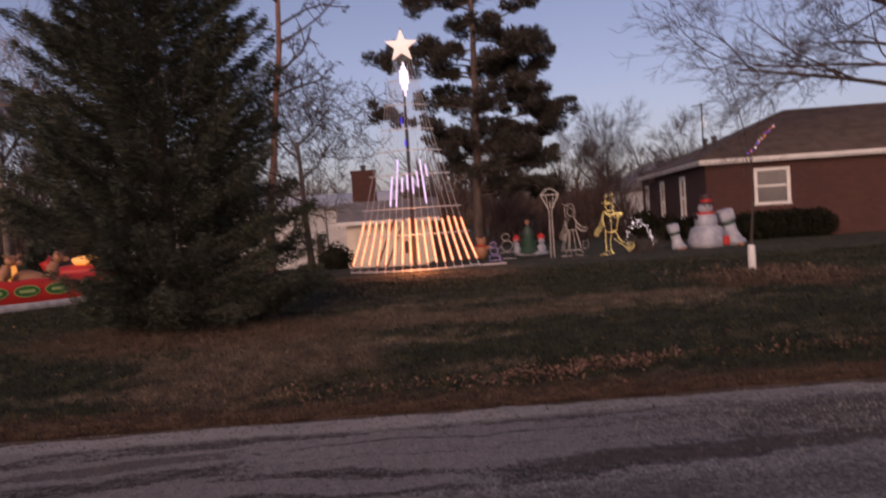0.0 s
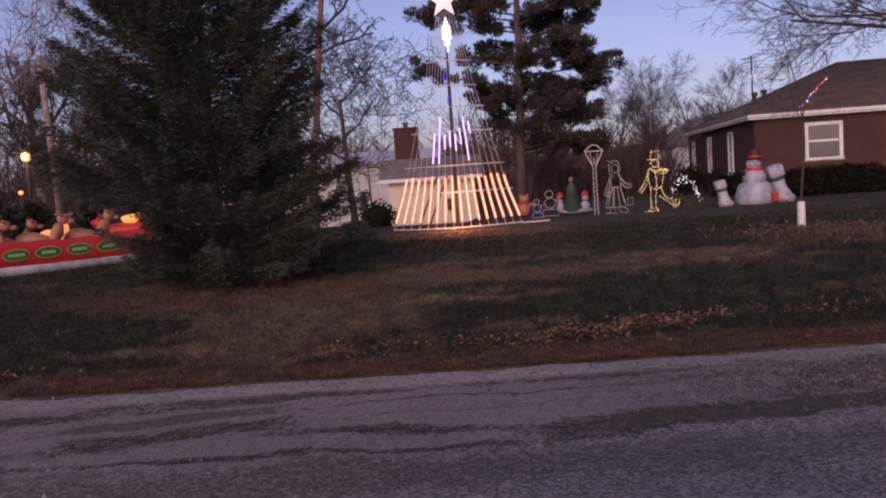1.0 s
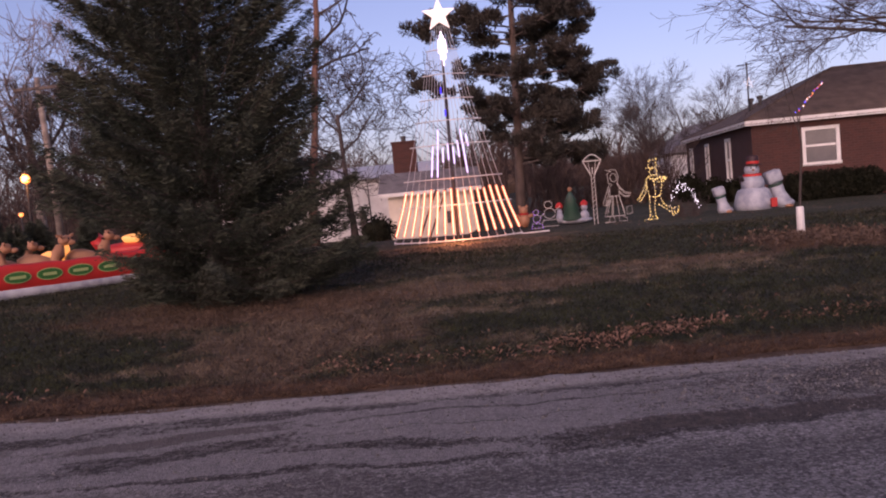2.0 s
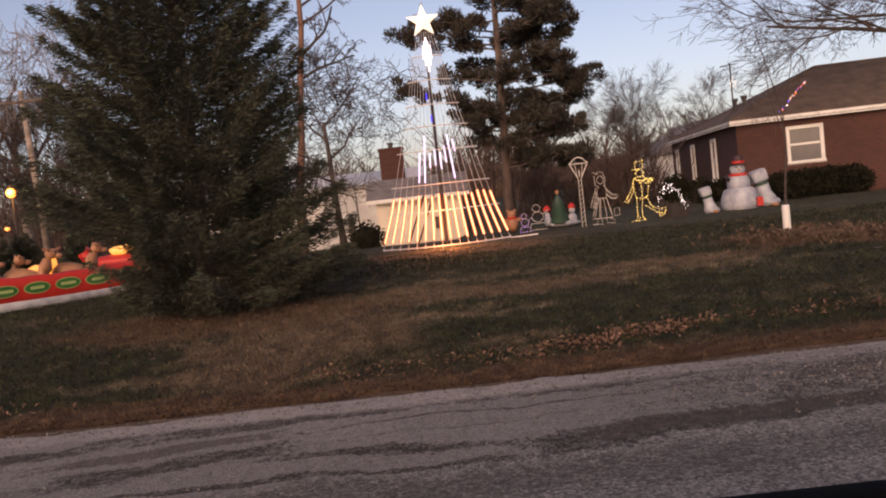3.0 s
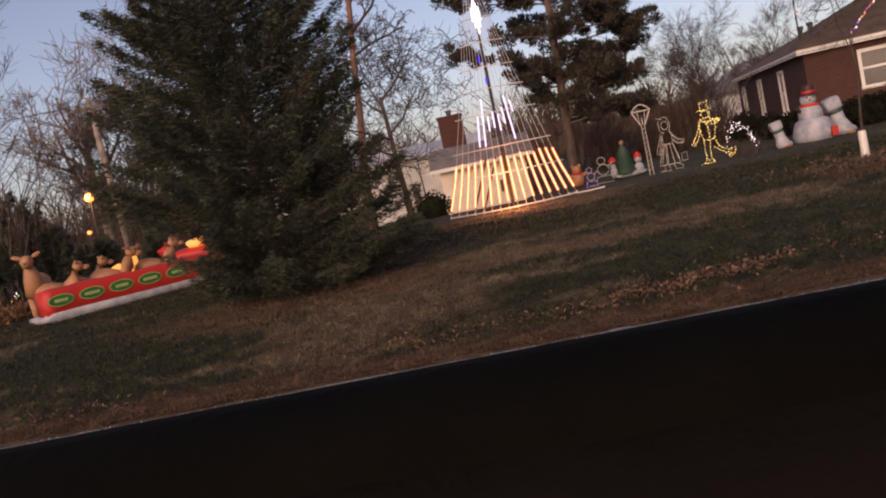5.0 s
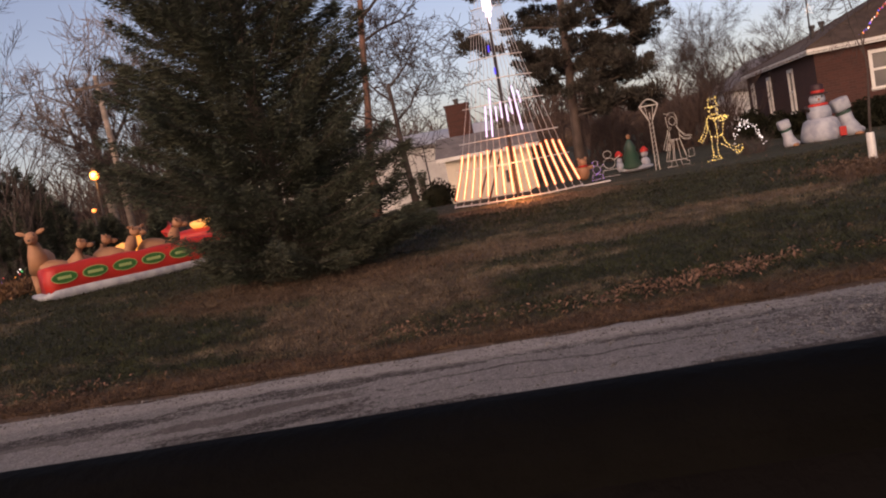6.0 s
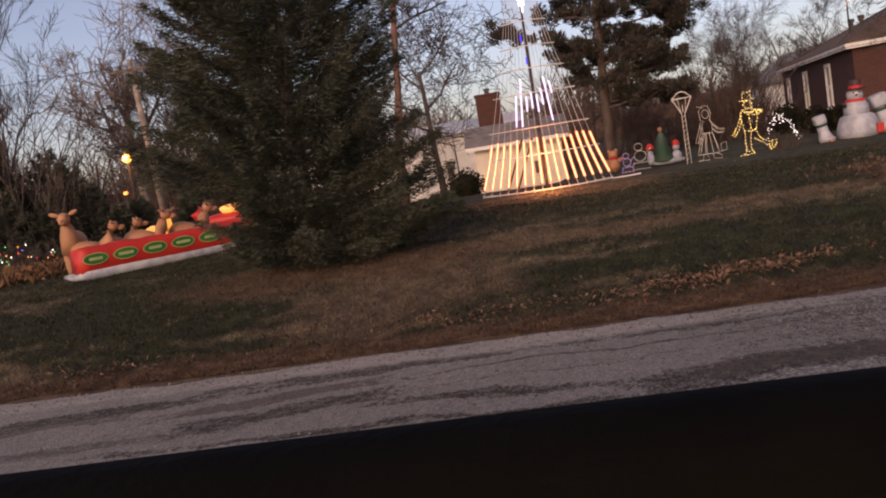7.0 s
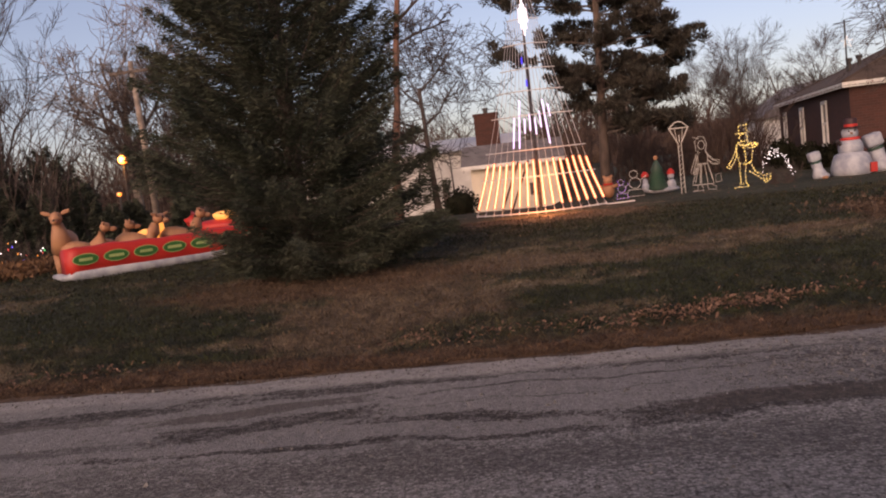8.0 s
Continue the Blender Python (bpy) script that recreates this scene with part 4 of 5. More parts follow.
def build_white_house():
    h = thing("white_house", "white-sided house with a pale roof and a brick chimney", "house", (-13, 40, -0.55))
    L, D, Hh = 12.0, 7.0, 2.9
    g = Geo().box((0, 0, 0), (L, 0.2, Hh)).box((0, D - 0.2, 0), (L, D, Hh)).box((0, 0.2, 0), (0.2, D - 0.2, Hh)).box((L - 0.2, 0.2, 0), (L, D - 0.2, Hh))
    part("wall", g, M_WHITE, h)
    g = Geo()
    z0, z1 = Hh - 0.06, Hh + 0.62
    v = [(-0.3, -0.35, z0), (L + 0.3, -0.35, z0), (L + 0.3, D + 0.35, z0), (-0.3, D + 0.35, z0), (-0.3, D / 2, z1), (L + 0.3, D / 2, z1)]
    g.add(v, [(0, 3, 2, 1), (0, 1, 5, 4), (2, 3, 4, 5), (1, 2, 5), (0, 4, 3)])
    part("roof", g, M_PVC, h, "pale roof")


def build_chimney():
    c = thing("chimney", "square red brick chimney with a small metal cap", "chimney", (-1.9, 36.6, -0.55))
    part("shaft", Geo().box((-0.5, -0.4, 0), (0.5, 0.4, 4.1), 0.01), M_BRICK, c)
    part("crown", Geo().box((-0.54, -0.44, 4.1), (0.54, 0.44, 4.2), 0.02), M_BRICK, c)
    part("flue_cap", Geo().lathe([(0.1, 4.2), (0.1, 4.36), (0.13, 4.36), (0.13, 4.42), (0.02, 4.45)], (0, 0, 0), 10), M_STEEL, c)


build_shed()
build_white_house()
build_chimney()

# ---- hedges, shrubs, thickets ----
M_RED = material("red_nylon", (0.5, 0.028, 0.018), 0.55, second=(0.4, 0.02, 0.015), scale=1.5, bump=0.25, bump_scale=5)
M_SNOWNYLON = material("white_nylon", (0.4, 0.42, 0.46), 0.6, second=(0.24, 0.26, 0.31), scale=5, bump=0.8, bump_scale=5)
M_TAN = material("tan_nylon", (0.4, 0.2, 0.105), 0.65, second=(0.31, 0.15, 0.08), scale=2, bump=0.3, bump_scale=6)
M_TANLIT = material("tan_nylon_lit", (0.5, 0.28, 0.12), 0.65, emit=(1.0, 0.42, 0.08), power=0.8)
M_GREEN = material("green_nylon", (0.012, 0.06, 0.035), 0.6, second=(0.035, 0.06, 0.045), scale=3, bump=0.3, bump_scale=6)
M_OVAL = material("green_oval_print", (0.02, 0.13, 0.02), 0.6, second=(0.015, 0.1, 0.018), scale=6)
M_LIME = material("pale_green_print", (0.3, 0.4, 0.16), 0.6, second=(0.25, 0.35, 0.13), scale=9)
M_DARKNYLON = material("black_nylon", (0.02, 0.018, 0.018), 0.6, second=(0.03, 0.02, 0.02), scale=4)
M_HAT = material("dark_red_nylon", (0.05, 0.012, 0.013), 0.6, second=(0.03, 0.014, 0.015), scale=4)
M_WIRE = material("white_wire_frame", (0.55, 0.53, 0.48), 0.5, second=(0.42, 0.4, 0.36), scale=20)
M_YELLOW = material("yellow_bulb", (0.8, 0.7, 0.3), 0.3, emit=(1.0, 0.72, 0.12), power=1.4)
M_WHITEBULB = material("white_bulb", (0.8, 0.8, 0.8), 0.3, emit=(0.95, 0.95, 1.0), power=1.6)
M_REDBULB = material("red_bulb", (0.7, 0.1, 0.1), 0.3, emit=(1.0, 0.12, 0.1), power=1.2)
M_BLUEBULB = material("blue_bulb", (0.1, 0.1, 0.7), 0.3, emit=(0.12, 0.1, 1.0), power=1.2)
M_GREENBULB = material("green_bulb", (0.1, 0.6, 0.2), 0.3, emit=(0.08, 0.9, 0.3), power=0.8)
M_ORANGEBULB = material("orange_bulb", (0.8, 0.4, 0.1), 0.3, emit=(1.0, 0.35, 0.06), power=1.2)
M_PURPLEBULB = material("violet_bulb", (0.4, 0.1, 0.7), 0.3, emit=(0.3, 0.1, 1.0), power=0.8)
M_DULLBULB = material("unlit_bulb", (0.35, 0.12, 0.1), 0.25, second=(0.15, 0.25, 0.2), scale=9)
M_SODIUM = material("sodium_lamp", (0.9, 0.7, 0.4), 0.4, emit=(1.0, 0.27, 0.025), power=1.7)
M_MULCH = material("leaf_mulch", (0.12, 0.079, 0.054), 0.95, second=(0.06, 0.04, 0.029), scale=5, each=0.4)
M_TWIGRED = material("brown_twig", (0.085, 0.055, 0.043), 0.95, second=(0.05, 0.033, 0.028), scale=2)


def leafy(name, centres, seed, label, category, mat, k=900, length=0.045, at=(0, 0, 0), kind=""):
    """A clipped or loose evergreen: short stems inside and small leaves over uneven lumps."""
    r = np.random.default_rng(seed)
    ob = thing(name, label, category, at, kind=kind)
    gl = Geo()
    for c, s in centres:
        c, gs = np.array(c, float), Geo()
        for j in range(5):
            e = c + unit(r.normal(0, 1, 3)) * np.array(s) * 0.6
            gs.tube([(c[0] + r.normal(0, 0.05), c[1] + r.normal(0, 0.05), 0), c * [1, 1, 0.5], e], [0.02, 0.015, 0.006], 4)
        d = unit(r.normal(0, 1, (k, 3)))
        p = c + d * np.array(s) * (0.72 + 0.33 * r.random((k, 1))) * (1 + 0.1 * np.sin(d[:, :1] * 7 + d[:, 1:2] * 5))
        p[:, 2] = np.maximum(p[:, 2], 0.02)
        a = unit(d + r.normal(0, 0.7, (k, 3)))
        b = unit(np.cross(a, r.normal(0, 1, (k, 3))))
        ln = length * r.uniform(0.6, 1.5, (k, 1))
        gl.quads(p, a * ln, b * ln * 0.5, fold=0.3)
        gl.blob(c, np.array(s) * 0.74, 0.05, 8, 12, seed=seed)
        part("stem", gs, M_BARK, ob)
    part("foliage", gl, mat, ob)
    return ob


leafy("hedge", [((x, 0.08 * math.sin(x * 3), 0.42), (0.62, 0.5, 0.46)) for x in np.arange(0.9, 2.95, 0.4)], 3, "dark green clipped hedge under the brick house window", "hedge", M_HEDGE, 1900, 0.05, (9.3, 25.35, 0.16))
leafy("shrub", [((0, 0, 0.4), (0.5, 0.45, 0.45)), ((0.75, 0.1, 0.35), (0.45, 0.4, 0.4))], 5, "low dark shrub beside the brick wall", "shrub", M_HEDGE, 1100, 0.05, (8.7, 28.8, 0.2))
leafy("shrub", [((0, 0, 0.5), (0.55, 0.5, 0.55))], 6, "low dark shrub beside the brick wall", "shrub", M_HEDGE, 1100, 0.05, (8.6, 31.5, 0.2))
leafy("shrub", [((0, 0, 0.5), (0.55, 0.5, 0.5))], 7, "rounded black-green bush near the shed", "shrub", M_HEDGE, 1300, 0.04, (-2.3, 25.0, -0.05))
whole("fence_post", Geo().box((-0.09, -0.09, -0.4), (0.09, 0.09, 0.95), 0.015).box((-0.11, -0.11, 0.95), (0.11, 0.11, 1.0), 0.01), M_BARK, "dark weathered wooden post", "post", (-2.72, 25.4, 0.05))


def thicket(name, box, count, seed, label, height, mat, lean=0.35, r0=0.012, twigs=5, kind="stuff", category="thicket"):
    """Upright bare stems with side twigs."""
    r = np.random.default_rng(seed)
    g = Geo()
    x0, x1, y0, y1 = box
    for i in range(count):
        x, y = r.uniform(x0, x1), r.uniform(y0, y1)
        z = float(lawn_z(x, y)) - 0.05
        h = height * r.uniform(0.5, 1.1) * (0.8 + 0.25 * math.sin(x * 1.3 + seed))
        d = np.array([r.normal(0, lean), r.normal(0, lean), 1.0])
        bend = np.array([r.normal(0, 0.2), r.normal(0, 0.2), 0])
        pts = np.array([(x, y, z) + d * h * u + bend * h * u * u for u in np.linspace(0, 1, 4)])
        g.tube(pts, [r0 * 1.4, r0 * 1.1, r0 * 0.8, r0 * 0.5], 3)
        for k in range(twigs):
            u = r.uniform(0.25, 0.95)
            p = np.array([np.interp(u, np.linspace(0, 1, 4), pts[:, c]) for c in range(3)])
            e = unit(d + r.normal(0, 0.55, 3)) * h * r.uniform(0.15, 0.4)
            g.tube([p, p + e * 0.5 + r.normal(0, 0.03, 3), p + e], [r0 * 0.65, r0 * 0.5, r0 * 0.35], 3)
    return whole(name, g, mat, label, category, kind=kind)


thicket("thicket", (2.9, 9.4, 33.5, 38), 420, 41, "tangled brown leafless brush behind the figures", 2.3, M_TWIGRED, r0=0.014, twigs=7)
thicket("thicket", (-21, -14.9, 24.5, 28), 190, 43, "tall bare shrub stems at the yard's side", 5.8, M_TWIG, 0.16, 0.022, 6)
thicket("thicket", (-36, -12, 41, 48), 420, 44, "bare brown undergrowth beyond the yard", 2.3, M_TWIGRED, 0.3, 0.02, 6)


def far_woods():
    """Leafless woods far behind the yards."""
    r = np.random.default_rng(77)
    g = Geo()
    for i in range(430):
        x, y = r.uniform(-75, 75), r.uniform(66, 105)
        h = r.uniform(5.0, 9.5) * (1.25 if x < -28 else 1.0) * (0.85 + 0.25 * math.sin(x * 0.35) + 0.15 * math.sin(x * 0.9 + 2))
        p0 = np.array([x, y, 0.0])
        g.tube([p0, p0 + [r.normal(0, 0.3), 0, h * 0.55]], [0.16, 0.08], 4)
        for k in range(26):
            s = p0 + np.array([0, 0, h * r.uniform(0.12, 0.6)])
            e = s + np.array([r.normal(0, 0.2) * h, r.normal(0, 0.16) * h, h * r.uniform(0.15, 0.42)])
            g.tube([s, (s + e) / 2 + r.normal(0, 0.15, 3), e], [0.05, 0.035, 0.02], 3)
    whole("far_woods", g, M_TWIGRED, "distant belt of leafless brown trees", "woods", kind="stuff")
    g = Geo()
    for i in range(90):
        x, y = r.uniform(-85, 85), r.uniform(100, 120)
        g.blob((x, y, 1.2), (r.uniform(3, 6), 2, r.uniform(1.5, 3.0)), 0.09, 7, 10, seed=i)
    whole("far_hedge", g, M_MULCH, "distant dull brown hedgerow", "hedgerow", kind="stuff")


far_woods()
for k, (x, y, h) in enumerate(((-14.5, 26.0, 2.4), (-16.6, 26.2, 2.5), (-18.0, 27.5, 3.2), (-17.6, 25.0, 2.5), (-20.0, 28.0, 3.7), (-15.6, 27.5, 2.2), (-15.3, 25.0, 2.2), (-16.3, 24.3, 2.5), (-17.5, 23.8, 2.6), (-13.6, 26.2, 1.5))):
    spruce((x, y, 0.15), h, [(0, h * 0.38), (h * 0.4, h * 0.34), (h, 0.08)], 60 + k, "evergreen_shrub", "small dark evergreen among bare stems", 70, 9000, 0.08, 0.05)
for k, (x, y, h) in enumerate(((-17.6, 25.5, 3.4), (-16.2, 27.0, 3.1), (-18.9, 26.5, 3.8), (-14.9, 26.4, 2.1), (-13.4, 27.2, 1.3), (-20.5, 27.5, 3.6), (-11.9, 27.8, 1.2))):
    h *= 1.2
    spruce((x, y, 0.15), h, [(0, h * 0.4), (h * 0.3, h * 0.38), (h * 0.7, h * 0.24), (h, 0.08)], 80 + k, "evergreen_shrub", "dark evergreen thicket behind the lawn decorations", 90, 16000, 0.1, 0.05)


# ---- sapling with white guard, mulch ----
def sapling():
    t = thing("young_tree", "thin leafless sapling with a white trunk guard", "tree", (6.05, 15.15, 0.13))
    part("trunk", Geo().tube([(0, 0, 0), (0.02, 0, 0.7), (0.1, 0, 1.6), (0.05, 0, 2.2)], [0.026, 0.022, 0.015, 0.011], 7), M_TWIG, t)
    g = Geo()
    r = np.random.default_rng(3)
    for a, z, ln in ((2.8, 1.8, 1.6), (0.4, 2.0, 1.3), (3.4, 2.2, 1.7)):
        p = np.array([0.08, 0, z])
        d = np.array([0.3 * math.cos(a), 0.3 * math.sin(a), 1.0])
        pts = [p, p + d * ln * 0.35, p + d * ln * 0.7 + r.normal(0, 0.04, 3), p + d * ln + r.normal(0, 0.06, 3)]
        g.tube(pts, [0.012, 0.009, 0.006, 0.003], 4)
        for k in range(2):
            q = np.array(pts[1 + k % 3])
            g.tube([q, q + unit(d + r.normal(0, 0.5, 3)) * ln * 0.35], [0.005, 0.002], 3)
    part("crown", g, M_TWIG, t)
    part("trunk_guard", Geo().lathe([(0.062, 0.0), (0.07, 0.02), (0.066, 0.5), (0.058, 0.53), (0.036, 0.53)], (0.005, 0, 0), 14), M_WHITE, t, "white plastic trunk guard", smooth=True)


sapling()


def litter(name, n, seed, where, mat, size, label, category="leaves", lift=0.02, tilt=0.5, height=None):
    """where(r, n) gives x, y; each leaf is a small folded blade on the lawn."""
    r = np.random.default_rng(seed)
    x, y = where(r, n)
    z = lawn_z(x, y) + np.array([0.05 * noise.noise((a * 0.35, b * 0.35, 0)) + 0.02 * noise.noise((a * 1.7, b * 1.7, 3)) if b > 6.4 else 0.035 for a, b in zip(x, y)])
    z = z + lift * r.random(n)
    ang = r.uniform(0, 2 * math.pi, n)
    a = np.stack([np.cos(ang), np.sin(ang), r.normal(0, tilt, n)], 1) * (size * r.uniform(0.5, 1.4, n))[:, None]
    b = np.stack([-np.sin(ang), np.cos(ang), r.normal(0, tilt, n)], 1) * (size * r.uniform(0.3, 0.7, n))[:, None]
    return whole(name, Geo().quads(np.stack([x, y, z + 0.005], 1), a, b, fold=0.5), mat, label, category, kind="stuff")


def band(r, n):
    cx = np.array([-1.5, -1.2, 0.15, 0.5, 0.9, 1.2, 1.55, 1.8, 2.1, 2.35, 3.0, 3.4, 4.2, 5.0, -4.2, -4.9, -0.9, -0.5, 3.8, 4.6])
    w = np.array([0.5, 0.4, 0.8, 0.5, 1.2, 1.4, 1.3, 1.2, 1.0, 0.7, 0.5, 0.5, 0.6, 0.5, 0.6, 0.5, 0.5, 0.5, 0.6, 0.6])
    i = r.choice(len(cx), n, p=w / w.sum())
    x = cx[i] + r.normal(0, 0.17, n)
    y = np.interp(x, [-6, -1.6, 0.4, 1.8, 2.7, 4.2, 9], [7.2, 7.75, 7.55, 7.98, 8.2, 8.25, 8.4]) + r.normal(0, 0.14, n) + 0.12 * np.sin(cx[i] * 9)
    far = r.random(n) < 0.12
    return np.where(far, r.uniform(-6, 7, n), x), np.where(far, r.uniform(6.9, 9.5, n), y)


litter("fallen_leaves", 1900, 8, band, M_LEAF, 0.023, "dry tan leaves blown along the lawn's edge", lift=0.05)
litter("scattered_leaves", 2600, 9, lambda r, n: (r.uniform(-12, 14, n), r.uniform(8, 25, n)), M_LEAF, 0.024, "single dry leaves scattered on the lawn")
litter("mulch_bed", 2000, 10, lambda r, n: (6.15 + r.normal(0, 0.62, n), 14.5 + r.normal(0, 0.6, n)), M_MULCH, 0.032, "bed of brown leaf mulch around the sapling", "mulch", 0.12, 0.8)
litter("brown_mound", 4200, 12, lambda r, n: (-12.7 + r.normal(0, 0.8, n), 18.6 + r.normal(0, 0.8, n)), M_STRAW, 0.08, "heap of straw-coloured leaves", "leaf heap", 0.25, 0.9)


def grass():
    r = np.random.default_rng(15)
    n = 150000
    y = 6.75 + 13 * r.random(n) ** 1.6
    x = r.uniform(-1, 1, n) * (2.5 + 0.62 * y)
    z = lawn_z(x, y) + np.array([0.05 * noise.noise((a * 0.35, b * 0.35, 0)) + 0.02 * noise.noise((a * 1.7, b * 1.7, 3)) for a, b in zip(x, y)])
    h = r.uniform(0.012, 0.035, n) * (0.6 + 0.5 * step(7.0, 8.2, y))
    lean = np.stack([r.normal(0, 1.0, n), r.normal(0, 1.0, n), np.ones(n)], 1) * h[:, None]
    w = np.stack([r.normal(0, 1, n), r.normal(0, 1, n), np.zeros(n)], 1)
    w = unit(w) * (0.0028 + 0.00036 * y)[:, None]
    c = np.stack([x, y, z + 0.004], 1)
    whole("grass", Geo().quads(c + lean * 0.8, lean, w, fold=0.2), M_LAWN, "short winter grass blades, green and straw-brown", "grass", kind="stuff")


def grit():
    r = np.random.default_rng(16)
    g = Geo()
    n = 13000
    y = np.where(r.random(n) < 0.45, 6.45 + r.normal(0, 0.16, n), r.uniform(3.6, 6.5, n))
    x = r.uniform(-6.5, 6.5, n)
    rough = r.random(n) < 0.3
    x = np.where(rough, 3.0 + r.normal(0, 1.1, n), x)
    y = np.where(rough, 5.75 + r.normal(0, 0.3, n), y)
    y = np.minimum(y, 6.6)
    s = np.abs(r.normal(0.008, 0.005, n)) + 0.004 + np.where(rough, 0.003, 0)
    base = np.array([(1, 0, 0), (-0.5, 0.87, 0), (-0.5, -0.87, 0), (0.1, 0.1, 0.8)])
    for i in range(n):
        a = r.uniform(0, 6.28)
        m = np.array([[math.cos(a), -math.sin(a), 0], [math.sin(a), math.cos(a), 0], [0, 0, 1]])
        zz = 0.022 + 0.012 * noise.noise((x[i] * 0.9, y[i] * 1.4, 0)) + 0.006 * noise.noise((x[i] * 4, y[i] * 6, 1)) - 0.004
        g.add(base @ m.T * s[i] * 0.8 * r.uniform(0.7, 1.3, 3) + (x[i], y[i], zz), [(0, 1, 3), (1, 2, 3), (2, 0, 3)])
    whole("road_gravel", g, M_GRIT, "loose grey gravel on the road", "gravel", kind="stuff")


grass()
grit()


# ---- inflatable snow figures ----
def snowman():
    s = thing("inflatable_snowman", "white inflatable snowman with dark red hat and red scarf", "inflatable", (7.96, 22.9, 0.2))
    part("body", Geo().lathe([(0.4, 0.0), (0.5, 0.05), (0.51, 0.2), (0.46, 0.4), (0.4, 0.55), (0.24, 0.63)], sides=22).lathe([(0.26, 0.56), (0.3, 0.66), (0.29, 0.8), (0.22, 0.93), (0.1, 0.97)], sides=18), M_SNOWNYLON, s, smooth=True)
    part("head", Geo().blob((0, 0, 1.08), (0.2, 0.19, 0.19), 0.01, 10, 16), M_SNOWNYLON, s, smooth=True)
    part("scarf", Geo().tube([(0.2 * math.cos(a), 0.2 * math.sin(a), 0.94) for a in np.linspace(0, 6.0, 14)], 0.045, 7), M_RED, s, "red scarf")
    part("hat", Geo().lathe([(0.24, 1.2), (0.25, 1.22), (0.15, 1.24), (0.155, 1.42), (0.13, 1.46), (0.03, 1.47)], (0.03, 0, 0), 16), M_HAT, s, "dark red top hat", smooth=True)
    part("hat_band", Geo().lathe([(0.157, 1.245), (0.164, 1.25), (0.164, 1.31), (0.157, 1.315)], (0.03, 0, 0), 16), M_RED, s)
    part("nose", Geo().lathe([(0.03, 0), (0.02, 0.06), (0.004, 0.12)], sides=7), M_TAN, s, at=pose(-0.03, -0.18, 1.08, 90))
    for x in (-0.08, 0.06):
        part("eye", Geo().blob((x, -0.17, 1.14), (0.022, 0.02, 0.026), 0, 6, 8), M_DARKNYLON, s)
    part("door", Geo().box((0.27, -0.535, 0.08), (0.43, -0.45, 0.32), 0.03), M_RED, s, "red fabric door panel")
    part("arm", Geo().tube([(-0.24, -0.05, 0.8), (-0.36, -0.12, 0.92), (-0.42, -0.15, 0.9)], [0.05, 0.05, 0.03], 7), M_DARKNYLON, s)


def snow_child(at, k, lean):
    """A sagging inflatable that leans over: swollen foot, tube of a body, square hat."""
    s = thing("inflatable_snow_child", "small leaning white inflatable snow figure with square hat", "inflatable", at, 0, group="snow figures by the snowman")
    m = pose(0, 0, 0, 0, lean, 0)
    part("body", Geo().lathe([(0.12 * k, 0.02 * k), (0.19 * k, 0.06 * k), (0.21 * k, 0.16 * k), (0.17 * k, 0.28 * k), (0.15 * k, 0.34 * k), (0.15 * k, 0.5 * k), (0.09 * k, 0.6 * k)], sides=16), M_SNOWNYLON, s, smooth=True, at=m)
    part("skirt", Geo().blob((0.02, 0, 0.1 * k), (0.25 * k, 0.22 * k, 0.12 * k), 0.02, 8, 14), M_SNOWNYLON, s, smooth=True)
    part("head", Geo().box((-0.17 * k, -0.15 * k, 0.58 * k), (0.17 * k, 0.15 * k, 0.86 * k), 0.11 * k), M_SNOWNYLON, s, smooth=True, at=m)
    part("scarf", Geo().tube([(0.13 * k * math.cos(a), 0.13 * k * math.sin(a), 0.54 * k) for a in np.linspace(0, 6.1, 12)], 0.035 * k, 6), M_GREEN, s, "green scarf", at=m)
    part("foot", Geo().blob((0.06 * k, -0.2 * k, 0.05), (0.1 * k, 0.09 * k, 0.05), 0, 6, 9), M_TAN, s)


snowman()
snow_child((7.14, 22.75, 0.2), 0.85, -13)
snow_child((8.8, 23.1, 0.2), 1.22, -15)


# ---- wire light figures ----
def wire_mesh(lines, bulb=None, wire_r=0.009, gap=0.07, size=0.0155, seed=1):
    r = np.random.default_rng(seed)
    g = Geo()
    for ln in lines:
        p = np.array([(x, 0.0, z) for x, z in ln], float)
        p[:, 1] = 0.02 * np.sin(p[:, 0] * 9 + p[:, 2] * 5)
        g.tube(p, wire_r, 4)
        if bulb:
            seg = np.linalg.norm(np.diff(p, axis=0), axis=1)
            acc = np.concatenate([[0], np.cumsum(seg)])
            for d in np.arange(0, acc[-1], gap):
                c = np.array([np.interp(d, acc, p[:, k]) for k in range(3)]) + r.normal(0, 0.008, 3)
                s = size * r.uniform(0.75, 1.2)
                g.add(c + s * np.array([(1, 0, 0), (-1, 0, 0), (0, 1, 0), (0, -1, 0), (0, 0, 1.2), (0, 0, -1.2)]),
                      [(0, 2, 4), (2, 1, 4), (1, 3, 4), (3, 0, 4), (2, 0, 5), (1, 2, 5), (3, 1, 5), (0, 3, 5)], 1)
    return g


def ring(cx, cz, rx, rz, n=12):
    return [(cx + rx * math.cos(a), cz + rz * math.sin(a)) for a in np.linspace(0, 2 * math.pi, n + 1)]


